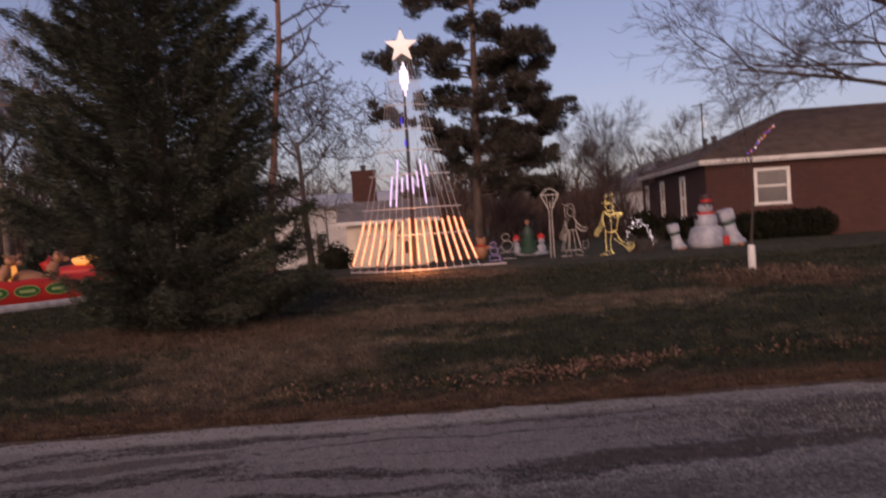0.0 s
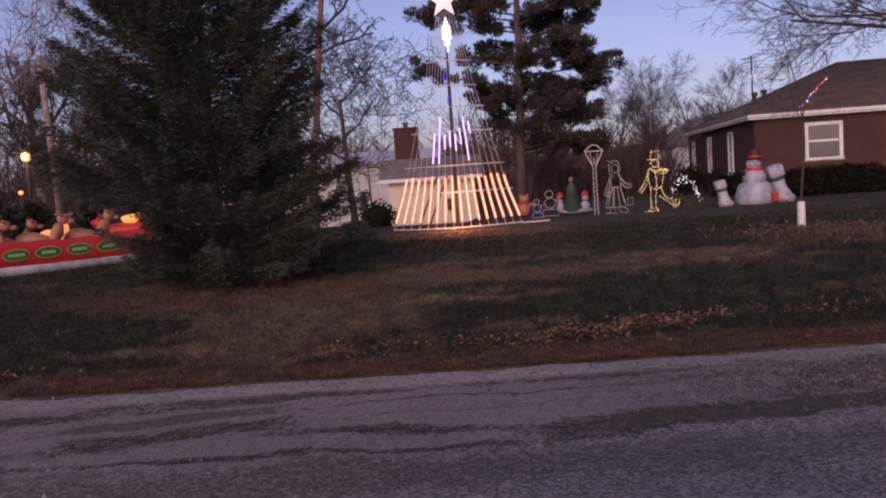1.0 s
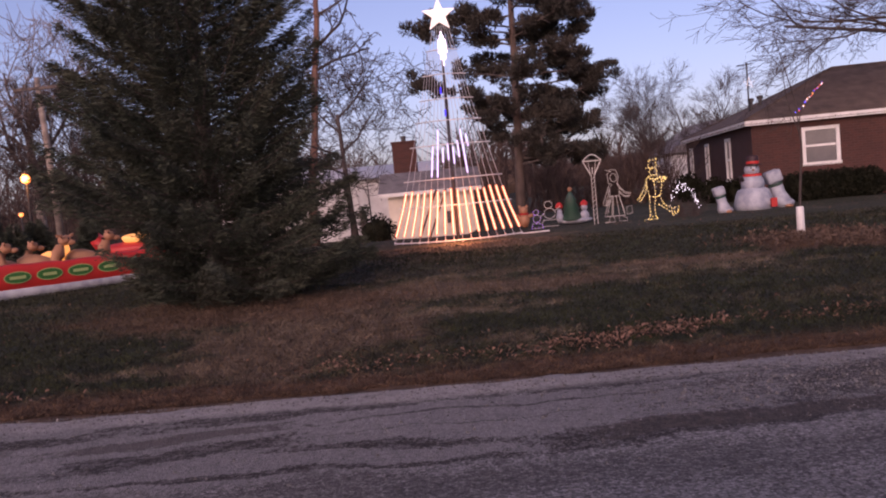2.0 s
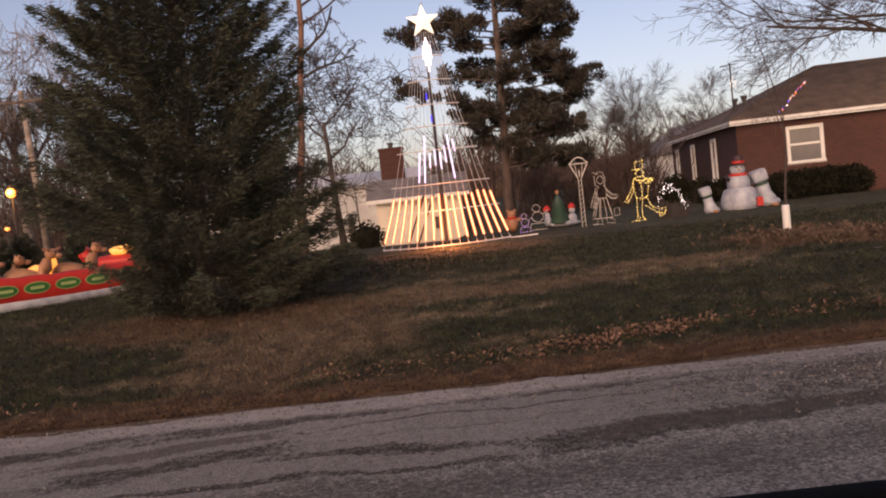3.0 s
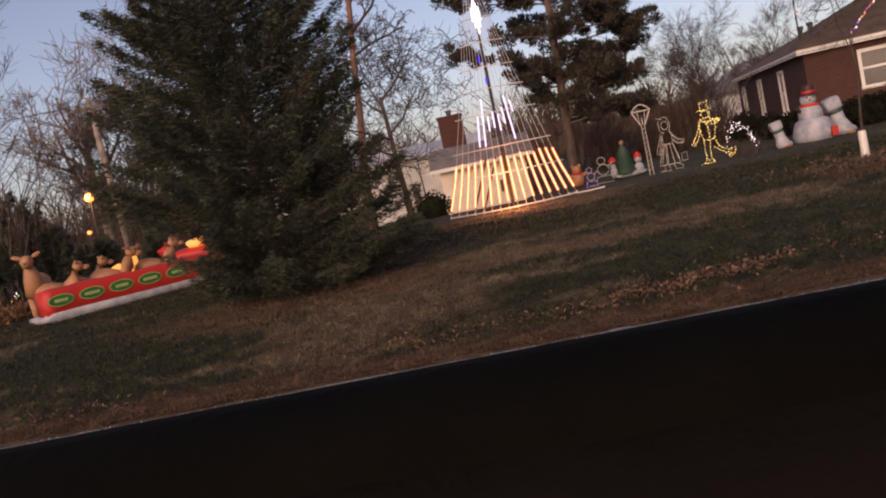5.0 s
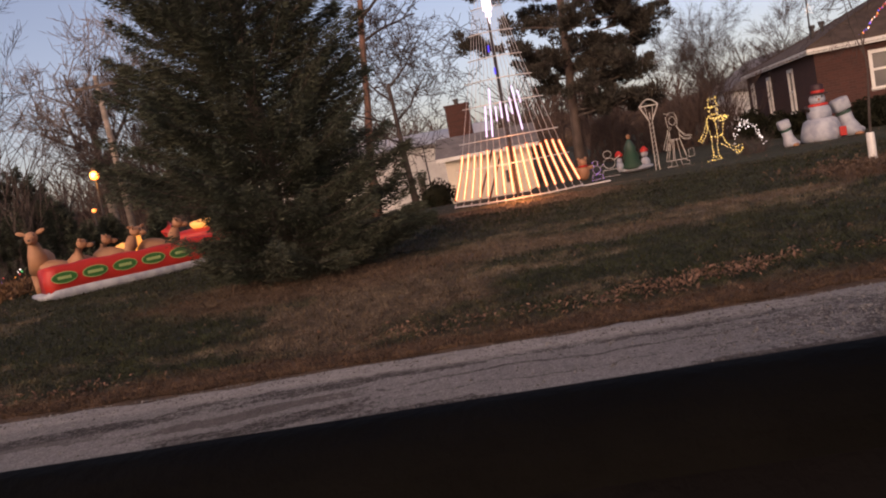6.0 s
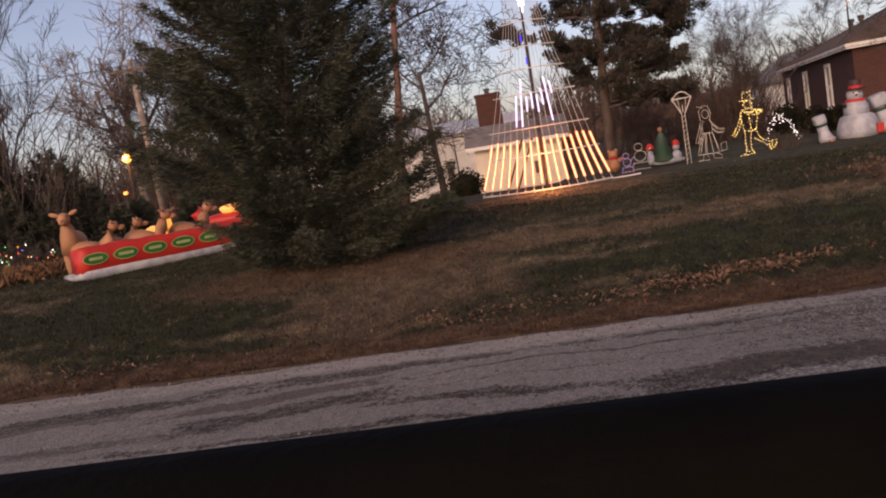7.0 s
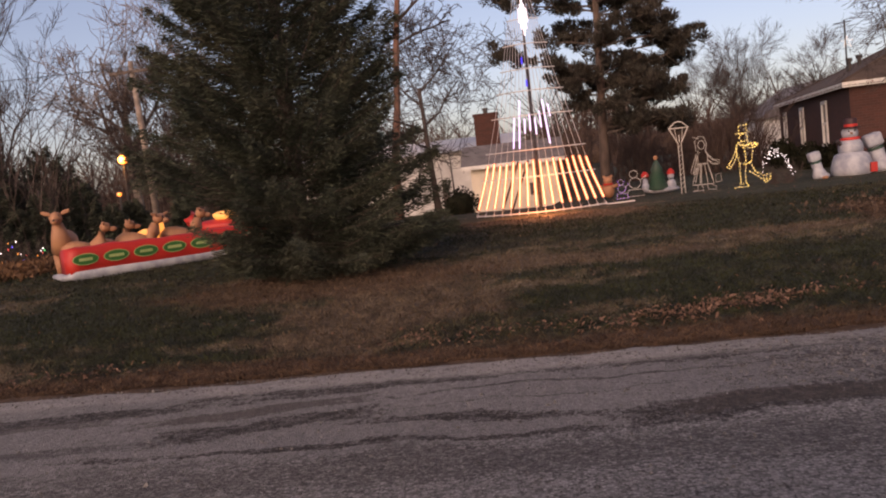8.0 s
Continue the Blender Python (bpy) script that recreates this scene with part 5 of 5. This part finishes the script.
MAN = [[(-0.12, 1.38), (-0.1, 1.58), (0.1, 1.58), (0.1, 1.38)], [(-0.18, 1.37), (0.18, 1.39)], ring(0, 1.27, 0.1, 0.1),
       [(-0.05, 1.17), (-0.18, 1.1), (-0.2, 0.86), (-0.13, 0.62), (0.14, 0.62), (0.2, 0.88), (0.2, 1.1), (0.05, 1.17)],
       [(-0.15, 1.13), (0.0, 1.02), (0.16, 1.12), (0.36, 1.1), (0.26, 0.98), (0.06, 1.0)], [(0.18, 1.12), (0.33, 1.02), (0.3, 1.12), (0.2, 1.04), (0.26, 1.12), (0.34, 1.07), (0.16, 1.07)], [(-0.1, 1.1), (0.12, 1.06), (-0.06, 1.06), (0.14, 1.1)], [(0, 1.0), (0.02, 0.64)],
       [(-0.18, 1.08), (-0.28, 0.82), (-0.4, 0.62), (-0.34, 0.56), (-0.24, 0.72), (-0.17, 0.9)], [(-0.4, 0.62), (-0.46, 0.55), (-0.38, 0.5), (-0.33, 0.57)],
       [(-0.12, 0.62), (-0.16, 0.34), (-0.13, 0.1), (-0.02, 0.1), (-0.02, 0.36), (0.02, 0.6)], [(-0.16, 0.1), (-0.2, 0.02), (0.06, 0.02), (0.0, 0.1)],
       [(0.12, 0.62), (0.2, 0.42), (0.38, 0.28), (0.5, 0.24), (0.46, 0.14), (0.24, 0.28), (0.08, 0.42)], [(0.44, 0.26), (0.6, 0.3), (0.56, 0.12), (0.42, 0.06), (0.42, 0.2)], [(-0.3, 0.02), (-0.22, 0.02)]]
WOMAN = [ring(0.0, 1.2, 0.09, 0.11), [(-0.14, 1.05), (-0.16, 1.3), (-0.06, 1.42), (0.08, 1.4), (0.14, 1.22), (0.1, 1.05)], [(-0.2, 1.42), (-0.04, 1.36)],
         [(-0.08, 1.06), (-0.16, 0.96), (-0.14, 0.72), (0.12, 0.72), (0.14, 0.96), (0.08, 1.06)], [(0.13, 0.96), (0.28, 0.8), (0.44, 0.76), (0.42, 0.68), (0.26, 0.7), (0.13, 0.82)],
         [(-0.15, 0.94), (-0.26, 0.66), (-0.32, 0.5), (-0.24, 0.46), (-0.17, 0.62)], [(-0.12, 0.72), (-0.26, 0.3), (-0.3, 0.18), (0.26, 0.18), (0.22, 0.34), (0.12, 0.72)],
         [(-0.06, 0.72), (-0.1, 0.2)], [(0.04, 0.72), (0.1, 0.2)], [(-0.16, 0.18), (-0.18, 0.04), (-0.3, 0.02), (-0.02, 0.02), (-0.06, 0.18)], [(0.08, 0.18), (0.1, 0.04), (0.3, 0.02), (0.3, 0.1), (0.16, 0.18)], [(0.3, 0.2), (0.44, 0.22), (0.44, 0.42), (0.3, 0.4), (0.3, 0.2)]]
whole("wire_figure", wire_mesh(MAN, True, 0.006, 0.08, 0.0138), [M_WIRE, M_YELLOW], "wire skating figure with top hat, outlined in lit yellow bulbs", "light figure", (5.28, 22.6, 0.21), 0)
whole("wire_figure", wire_mesh(WOMAN + [[(x * 0.86 + 0.02, z * 0.97) for x, z in ln] for ln in WOMAN[3:8]], None, 0.0075), [M_WIRE], "unlit white wire skating figure in a long skirt", "light figure", (4.28, 22.9, 0.21), 0)


def lamp_frame():
    t = thing("wire_street_lamp", "unlit white wire outline of a street lamp", "light figure", (3.76, 23.0, 0.21))
    g = Geo()
    for x in (-0.05, 0.05):
        g.tube([(x, 0, -0.02), (x * 0.8, 0, 1.32)], 0.01, 5)
    for z in np.arange(0.1, 1.3, 0.12):
        g.tube([(-0.05, 0, z), (0.05, 0, z + 0.1)], 0.006, 4)
    part("post", g, M_WIRE, t)
    g = Geo()
    g.tube([(-0.05, 0, 1.32), (-0.22, 0, 1.66), (-0.25, 0, 1.7), (-0.1, 0, 1.84), (0.0, 0, 1.87), (0.1, 0, 1.84), (0.25, 0, 1.7), (0.22, 0, 1.66), (0.05, 0, 1.32)], 0.016, 5)
    g.tube([(-0.25, 0, 1.7), (0.25, 0, 1.7)], 0.016, 5).tube([(-0.06, 0, 1.34), (-0.1, 0, 1.7)], 0.008, 4).tube([(0.06, 0, 1.34), (0.1, 0, 1.7)], 0.008, 4).tube([(0, 0, 1.34), (0, 0, 1.52)], 0.014, 5)
    part("lantern", g, M_WIRE, t)


lamp_frame()


def bulb_string(name, pts, mats, label, gap, size, at=(0, 0, 0), seed=2, wire=0.006, jitter=0.02, category="string lights"):
    """A sagging wire with small bulbs; bulbs take the given materials in turn."""
    r = np.random.default_rng(seed)
    p = np.array(pts, float)
    g = Geo().tube(p, wire, 4)
    acc = np.concatenate([[0], np.cumsum(np.linalg.norm(np.diff(p, axis=0), axis=1))])
    for i, d in enumerate(np.arange(0, acc[-1], gap)):
        c = np.array([np.interp(d, acc, p[:, k]) for k in range(3)]) + r.normal(0, jitter, 3)
        g.add(c + size * np.array([(1, 0, 0), (-1, 0, 0), (0, 1, 0), (0, -1, 0), (0, 0, 1.3), (0, 0, -1.3)]),
              [(0, 2, 4), (2, 1, 4), (1, 3, 4), (3, 0, 4), (2, 0, 5), (1, 2, 5), (3, 1, 5), (0, 3, 5)], 1 + int(r.integers(0, len(mats))))
    return whole(name, g, [M_STEEL] + list(mats), label, category, at)


# net lights over a low bare shrub beside the skating figure
r9 = np.random.default_rng(91)
arch = [(5.75 + 0.72 * u + r9.normal(0, 0.02), 22.75 + r9.normal(0, 0.08), 0.5 + 0.52 * math.sin(math.pi * min(1, u * 1.05 + 0.05)) ** 0.7 + r9.normal(0, 0.07)) for u in np.linspace(0, 1, 46)]
bulb_string("string_lights", arch, [M_WHITEBULB], "small white lights strung over a low bare shrub", 0.11, 0.0115, seed=5, wire=0.003, jitter=0.035)
thicket("bare_shrub", (5.75, 6.5, 22.6, 23.0), 70, 92, "low bare shrub carrying white lights", 0.75, M_TWIG, 0.4, 0.005, 5, category="shrub", kind="")

# roof-edge strings
hip = [HOUSE @ Vector((1.25 + 1.5 * u, -0.2 + 2.4 * u, EAVE + 0.04 + 1.087 * u)) for u in np.linspace(0, 1, 12)]
bulb_string("string_lights", hip, [M_REDBULB, M_BLUEBULB, M_BLUEBULB, M_ORANGEBULB, M_WHITEBULB], "lit multicoloured lights running up the brown roof", 0.12, 0.022, seed=6)
eave = [HOUSE @ Vector((-0.24, y, EAVE - 0.13)) for y in np.linspace(HD, -0.24, 20)] + [HOUSE @ Vector((x, -0.24, EAVE - 0.13)) for x in np.linspace(-0.24, 8, 18)]
bulb_string("string_lights", eave, [M_DULLBULB], "unlit coloured lights hung along the white eaves", 0.16, 0.018, seed=7)


# ---- inflatable tree with snow figures, small wire train ----
def tree_inflatable():
    t = thing("inflatable_tree", "green inflatable christmas tree between two small snow figures", "inflatable", (3.3, 24.2, 0.22))
    part("base", Geo().blob((0.1, 0, 0.08), (0.48, 0.25, 0.1), 0.02, 7, 14), M_SNOWNYLON, t, smooth=True)
    part("tree", Geo().lathe([(0.26, 0.08), (0.3, 0.14), (0.2, 0.36), (0.24, 0.4), (0.15, 0.6), (0.18, 0.64), (0.05, 0.88), (0.01, 0.92)], (-0.02, 0, 0), 16), M_GREEN, t, smooth=True)
    part("star", Geo().blob((-0.02, 0, 0.97), (0.06, 0.04, 0.07), 0.1, 6, 8), M_TAN, t)
    for x, k in ((0.34, 1.0), (-0.36, 0.8)):
        f = part("figure", Geo().blob((x, -0.05, 0.2), (0.13 * k, 0.12, 0.16), 0, 8, 12).blob((x, -0.05, 0.43 * k), (0.1 * k, 0.1, 0.1), 0, 8, 12), M_SNOWNYLON, t, smooth=True)
        part("cap", Geo().lathe([(0.11, 0.49), (0.1, 0.56), (0.03, 0.64)], (x, -0.05, -0.06 * (1 - k)), 12), M_RED, f, "red cap")


tree_inflatable()


def bear():
    b = thing("inflatable_bear", "small orange-brown inflatable bear on the lawn", "inflatable", (1.95, 24.4, 0.2))
    part("body", Geo().blob((0, 0, 0.22), (0.17, 0.15, 0.21), 0.02, 9, 12), M_TAN, b, smooth=True)
    h = part("head", Geo().blob((0, -0.03, 0.5), (0.13, 0.12, 0.12), 0.01, 9, 12), M_TAN, b, smooth=True)
    for s in (-1, 1):
        part("ear", Geo().blob((0.1 * s, 0, 0.61), (0.045, 0.03, 0.045), 0, 6, 8), M_TAN, h)
        part("arm", Geo().tube([(0.13 * s, 0, 0.32), (0.26 * s, -0.05, 0.36)], [0.06, 0.045], 8), M_TAN, b)
    part("scarf", Geo().tube([(0.12 * math.cos(a), 0.11 * math.sin(a), 0.4) for a in np.linspace(0, 6.1, 12)], 0.03, 6), M_RED, b, "red scarf")


bear()
TRAIN = [ring(0.0, 0.34, 0.13, 0.13), ring(-0.02, 0.56, 0.09, 0.09), [(-0.16, 0.18), (0.16, 0.18), (0.2, 0.02), (-0.2, 0.02), (-0.16, 0.18)], [(0.12, 0.4), (0.26, 0.5)]]
whole("wire_figure", wire_mesh([[(x * 0.8, z * 0.8) for x, z in ln] for ln in TRAIN], True, 0.007, 0.1, 0.012), [M_WIRE, M_PURPLEBULB], "small wire figure with violet bulbs on the lawn", "light figure", (2.2, 23.2, 0.21), 0)
whole("wire_figure", wire_mesh([[(x * 1.2, z * 1.1) for x, z in ln] for ln in TRAIN], None), [M_WIRE], "small unlit wire figure on the lawn", "light figure", (2.6, 23.6, 0.21), 0)


# ---- inflatable reindeer team ----
def deer(at, rz, k, lit, crouch=0.0):
    d = thing("inflatable_reindeer", "glowing tan inflatable reindeer behind the red banner" if lit else "tan inflatable reindeer standing behind the red banner", "inflatable", at, rz, group="reindeer behind the banner")
    m = M_TANLIT if lit else M_TAN
    part("body", Geo().blob((0, 0.36, 0.6 * k), (0.21 * k, 0.42 * k, 0.25 * k), 0.03, 9, 14, m=pose(0, 0, 0, 8)).tube([(0, 0.05, 0.5 * k), (0, -0.1, 0.78 * k), (0, -0.16, 1.0 * k)], [0.22 * k, 0.16 * k, 0.09 * k], 12), m, d, smooth=True)
    h = part("head", Geo().blob((0, -0.24, 1.1 * k), (0.115 * k, 0.14 * k, 0.12 * k), 0.01, 9, 14).blob((0, -0.38, 1.04 * k), (0.07 * k, 0.1 * k, 0.065 * k), 0, 8, 12), M_TAN, d, smooth=True)
    for s in (-1, 1):
        part("ear", Geo().blob((0.17 * s * k, -0.2, 1.2 * k), (0.09 * k, 0.025, 0.04 * k), 0, 6, 10, m=pose(0, 0, 0, 0, -20 * s, 0)), M_TAN, h)
        part("eye", Geo().blob((0.065 * s * k, -0.335, 1.14 * k), (0.022, 0.02, 0.028), 0, 6, 8), M_DARKNYLON, h)
        for y in (0.1, 0.6):
            part("leg", Geo().tube([(0.12 * s * k, y, 0.42 * k), (0.12 * s * k, y, 0.0)], [0.09 * k, 0.06 * k], 8), M_TAN, d, smooth=True)
    part("nose", Geo().blob((0, -0.47, 1.06 * k), (0.03, 0.03, 0.028), 0, 6, 8), M_DARKNYLON, h)


SL = pose(-9.32, 15.9, 0.15, 0, 0, 43.5)


def banner():
    s = new("inflatable_banner")
    s.matrix_world = SL
    tagged(s, "long red inflatable banner with green ovals on a white base", "inflatable")
    L = 4.6
    part("base_tube", Geo().tube([(-0.1, 0, 0.1), (0.1, -0.03, 0.115), (L / 2, -0.02, 0.12), (L, 0, 0.11), (L + 0.1, 0, 0.1)], [0.03, 0.12, 0.125, 0.12, 0.04], 12), M_SNOWNYLON, s, "white padded base", smooth=True)
    part("end_tube", Geo().tube([(-0.02, 0.1, 0.08), (-0.04, 0.6, 0.08), (-0.02, 1.2, 0.07)], [0.06, 0.085, 0.05], 10), M_SNOWNYLON, s, "white padded base", smooth=True)
    g = Geo()
    xs = np.linspace(0, L, 26)
    prof = [(-0.12, 0.2), (-0.15, 0.32), (-0.14, 0.55), (-0.1, 0.63), (0.05, 0.66), (0.5, 0.63), (0.62, 0.55), (0.62, 0.1), (-0.05, 0.1)]
    v = [(x, y, z + 0.012 * math.sin(x * 9) * (z > 0.5) + 0.018 * math.sin(x * 2.2)) for x in xs for y, z in prof]
    n = len(prof)
    f = [(i * n + j, (i + 1) * n + j, (i + 1) * n + (j + 1) % n, i * n + (j + 1) % n) for i in range(len(xs) - 1) for j in range(n)] + [tuple(range(n)), tuple((len(xs) - 1) * n + j for j in range(n))[::-1]]
    part("red_panel", Geo().add(v, f), M_RED, s, smooth=True)
    for k in range(6):
        cx, cz = 0.3 + 0.6 * k, 0.42
        rim = Geo().add([(cx, -0.164, cz)] + [(cx + 0.255 * math.cos(a), -0.164, cz + 0.118 * math.sin(a)) for a in np.linspace(0, 2 * math.pi, 25)[:-1]], [(0, 1 + i, 1 + (i + 1) % 24) for i in range(24)])
        o = part("oval_rim", rim, M_LIME, s, "pale green oval border")
        ov = Geo().add([(cx, -0.17, cz)] + [(cx + 0.235 * math.cos(a), -0.17, cz + 0.1 * math.sin(a)) for a in np.linspace(0, 2 * math.pi, 25)[:-1]], [(0, 1 + i, 1 + (i + 1) % 24) for i in range(24)])
        part("oval", ov, M_OVAL, o, "green oval")
        w = 0.13 + 0.02 * (k % 2)
        part("writing_bar", Geo().box((cx - w, -0.177, cz - 0.03), (cx + w, -0.173, cz + 0.03)), M_LIME, o, "pale bar")


banner()
for k, (x, y, sc, lit, rz) in enumerate(((0.26, 1.35, 1.14, False, 18), (0.85, 1.05, 0.86, False, 122), (1.45, 1.3, 0.84, False, 130), (2.0, 1.05, 0.9, False, 112), (2.3, 1.45, 0.9, True, 60), (3.0, 1.1, 0.9, False, 120))):
    p = SL @ Vector((x, y, 0))
    deer((p.x, p.y, 0.18), 43.5 + rz - 43.5, sc, lit)


def sleigh():
    s = thing("inflatable_sleigh", "red inflatable sleigh with a glowing yellow sack", "inflatable", (-8.9, 24.0, -0.0), 10)
    part("body", Geo().blob((0, 0, 0.62), (1.15, 0.5, 0.26), 0.04, 10, 20).tube([(-1.0, 0, 0.7), (-1.2, 0, 0.95), (-1.05, 0, 1.1)], [0.2, 0.16, 0.1], 10), M_RED, s, smooth=True)
    part("sack", Geo().blob((-0.1, 0, 0.92), (0.4, 0.3, 0.16), 0.07, 9, 14), M_TANLIT, s, smooth=True)
    for y in (-0.3, 0.3):
        part("runner", Geo().tube([(-1.1, y, 0.2), (-0.9, y, 0.08), (0.9, y, 0.08), (1.15, y, 0.25)], 0.07, 8), M_SNOWNYLON, s, smooth=True)
        for x in (-0.6, 0.6):
            part("strut", Geo().tube([(x, y, 0.08), (x, y * 0.8, 0.5)], 0.06, 8), M_SNOWNYLON, s)


sleigh()
bul = [(-14.6 + 2.0 * u, 20.2 + 0.5 * math.sin(u * 9), 0.62 + 0.28 * math.sin(u * 13) + 0.12 * math.sin(u * 31)) for u in np.linspace(0, 1, 40)]
bulb_string("string_lights", bul, [M_REDBULB, M_GREENBULB, M_BLUEBULB, M_ORANGEBULB, M_WHITEBULB], "multicoloured lights tangled in a low shrub", 0.13, 0.022, seed=8, wire=0.004, jitter=0.1)
thicket("bare_shrub", (-14.8, -12.6, 19.7, 20.8), 90, 93, "low bare shrub with coloured lights", 0.95, M_TWIG, 0.35, 0.006, 5, category="shrub", kind="")


# ---- street lamps, utility pole ----
def street_lamp(at, h, k):
    t = thing("street_lamp", "street lamp glowing orange on a dark post", "street lamp", at)
    part("post", Geo().tube([(0, 0, -0.1), (0, 0, h)], [0.06, 0.04], 8), M_STEEL, t)
    part("bracket", Geo().tube([(0, 0, h - 0.05), (0.35, 0, h + 0.2), (0.75, 0, h + 0.22)], 0.02, 6), M_STEEL, t)
    part("globe", Geo().blob((0, -0.02, h + 0.08), (0.17 * k, 0.17 * k, 0.16 * k), 0, 10, 14), M_SODIUM, t, "glowing sodium globe", smooth=True)
    part("cap", Geo().lathe([(0.16 * k, h + 0.24 * k), (0.1, h + 0.32 * k), (0.02, h + 0.38 * k)], sides=10), M_STEEL, t)


street_lamp((-16.4, 33, 0.2), 3.06, 1.1)
street_lamp((-20.3, 40, 0.2), 1.8, 0.65)


def utility_pole():
    t = thing("utility_pole", "pale wooden utility pole with a crossarm", "utility pole", (-17.6, 38, 0.1))
    part("pole", Geo().tube([(0, 0, 0), (-0.12, 0, 4), (-0.25, 0, 7.9)], [0.17, 0.15, 0.12], 10), M_PALE, t, smooth=True)
    part("crossarm", Geo().box((-1.3, -0.16, 7.35), (0.85, -0.05, 7.48), 0.01), M_BARK, t)
    for x in (-1.2, -0.7, 0.3, 0.75):
        part("insulator", Geo().lathe([(0.03, 7.48), (0.05, 7.52), (0.05, 7.6), (0.02, 7.66)], (x, -0.1, 0), 8), M_STEEL, t)
    for k, (x, z) in enumerate(((-1.2, 7.62), (-0.7, 7.62), (0.3, 7.62))):
        part("cable", Geo().tube([(x - 70 + 140 * u, -0.1 + 20 * (u - 0.5), z + 2.0 * (2 * u - 1) ** 2) for u in np.linspace(0, 0.5, 18)], 0.006, 4), M_STEEL, t)


utility_pole()


# ---- roof aerial, overhanging tree ----
def aerial():
    t = thing("roof_aerial", "dark roof aerial mast with a small glowing star", "aerial", (10.83, 31.0, 3.42))
    part("mast", Geo().tube([(0, 0, -0.4), (0, 0, 1.6)], 0.03, 7), M_STEEL, t)
    part("boom", Geo().tube([(-0.35, 0, 1.5), (0.2, 0, 1.55)], 0.015, 5), M_STEEL, t)
    for x in (-0.3, -0.15, 0.0, 0.12):
        part("element", Geo().tube([(x, -0.3, 1.51 + x * 0.1), (x, 0.3, 1.51 + x * 0.1)], 0.008, 4), M_STEEL, t)
    part("star", Geo().tube([(0.2 * math.cos(math.pi / 2 + k * 4 * math.pi / 5) + 0.03, -0.06, 0.85 + 0.2 * math.sin(math.pi / 2 + k * 4 * math.pi / 5)) for k in range(6)], 0.008, 5), M_STAR, t, "white glowing star outline")


aerial()


def overhang_tree():
    r = np.random.default_rng(13)
    t = thing("bare_tree", "leafless tree with long limbs reaching over the brick house", "tree", (16.3, 25.0, 0.2))
    part("trunk", Geo().tube([(0, 0, -0.1), (-0.1, 0, 2.5), (-0.2, 0, 5), (0.1, 0, 8.5)], [0.34, 0.27, 0.22, 0.12], 10), M_BARK, t, smooth=True)
    g = Geo()

    def spray(p, d, ln, rad, lv):
        pts, q, dd = [np.array(p)], np.array(p, float), unit(d)
        for i in range(5):
            dd = unit(dd + r.normal(0, 0.05 if lv == 0 else 0.14, 3) + np.array([-0.02, 0, -0.015]))
            q = q + dd * ln / 5
            pts.append(q)
        rr = np.linspace(rad, max(0.005, rad * 0.4), 6)
        g.tube(pts, rr, 5 if lv < 2 else 3)
        if lv < 4:
            for k in range(6 if lv < 2 else 5):
                u = r.uniform(0.2, 1.0)
                i = min(4, int(u * 5))
                ax = unit(pts[i + 1] - pts[i])
                side = unit(np.cross(ax, r.normal(0, 1, 3)))
                a = r.uniform(0.35, 0.9)
                spray(pts[i] + (pts[i + 1] - pts[i]) * (u * 5 - i), ax * math.cos(a) + side * math.sin(a), ln * r.uniform(0.35, 0.6), max(0.006, rr[i] * 0.5), lv + 1)
    for p, e, rad in (((-0.15, 0, 4.0), (-7.4, -0.2, 4.9), 0.09), ((-0.15, 0, 4.8), (-6.0, 0.8, 5.7), 0.07), ((-0.1, 0, 6.0), (-5.6, 0.2, 8.4), 0.09), ((0, 0, 5.2), (-3.6, 0.6, 5.6), 0.08), ((0, 0, 7), (2.5, 0.4, 10), 0.09), ((0.05, 0, 8), (-1.5, 0.5, 11), 0.08), ((0, 0, 5), (3, -0.5, 7), 0.08)):
        p, e = np.array(p), np.array(e)
        spray(p, e - p, np.linalg.norm(e - p) * 0.92, rad, 0)
    part("crown", g, M_TWIG, t)


overhang_tree()


def porch_lamp():
    t = thing("garden_lamp", "small lit garden lamp on a short post", "lamp", (9.75, 36.0, 0.2))
    part("post", Geo().tube([(0, 0, -0.08), (0, 0, 0.55)], 0.03, 7), M_STEEL, t)
    part("globe", Geo().blob((0, 0, 0.63), (0.08, 0.08, 0.09), 0, 8, 12), M_SODIUM, t, "glowing orange globe", smooth=True)
    part("cap", Geo().lathe([(0.14, 0.72), (0.12, 0.76), (0.02, 0.82)], sides=10), M_WHITE, t)


porch_lamp()
whole("flag_pole", Geo().tube([(0, 0, 0), (-0.03, 0, 1.4), (-0.06, 0, 2.7)], [0.035, 0.03, 0.02], 8), M_STEEL, "thin dark metal pole before the white house", "pole", (-3.25, 33.5, -0.55))
# far pale house seen past the brick house
def far_house():
    h = thing("far_house", "distant pale house with a grey gable roof", "house", (13.3, 52, 0.1))
    part("wall", Geo().box((0, 0, 0), (6, 6, 2.3)), M_WHITE, h)
    part("roof", Geo().add([(-0.3, -0.3, 2.25), (6.3, -0.3, 2.25), (6.3, 6.3, 2.25), (-0.3, 6.3, 2.25), (3, -0.3, 4.1), (3, 6.3, 4.1)], [(0, 3, 2, 1), (0, 1, 4), (1, 2, 5, 4), (2, 3, 5), (3, 0, 4, 5)]), M_GREYROOF, h)


far_house()
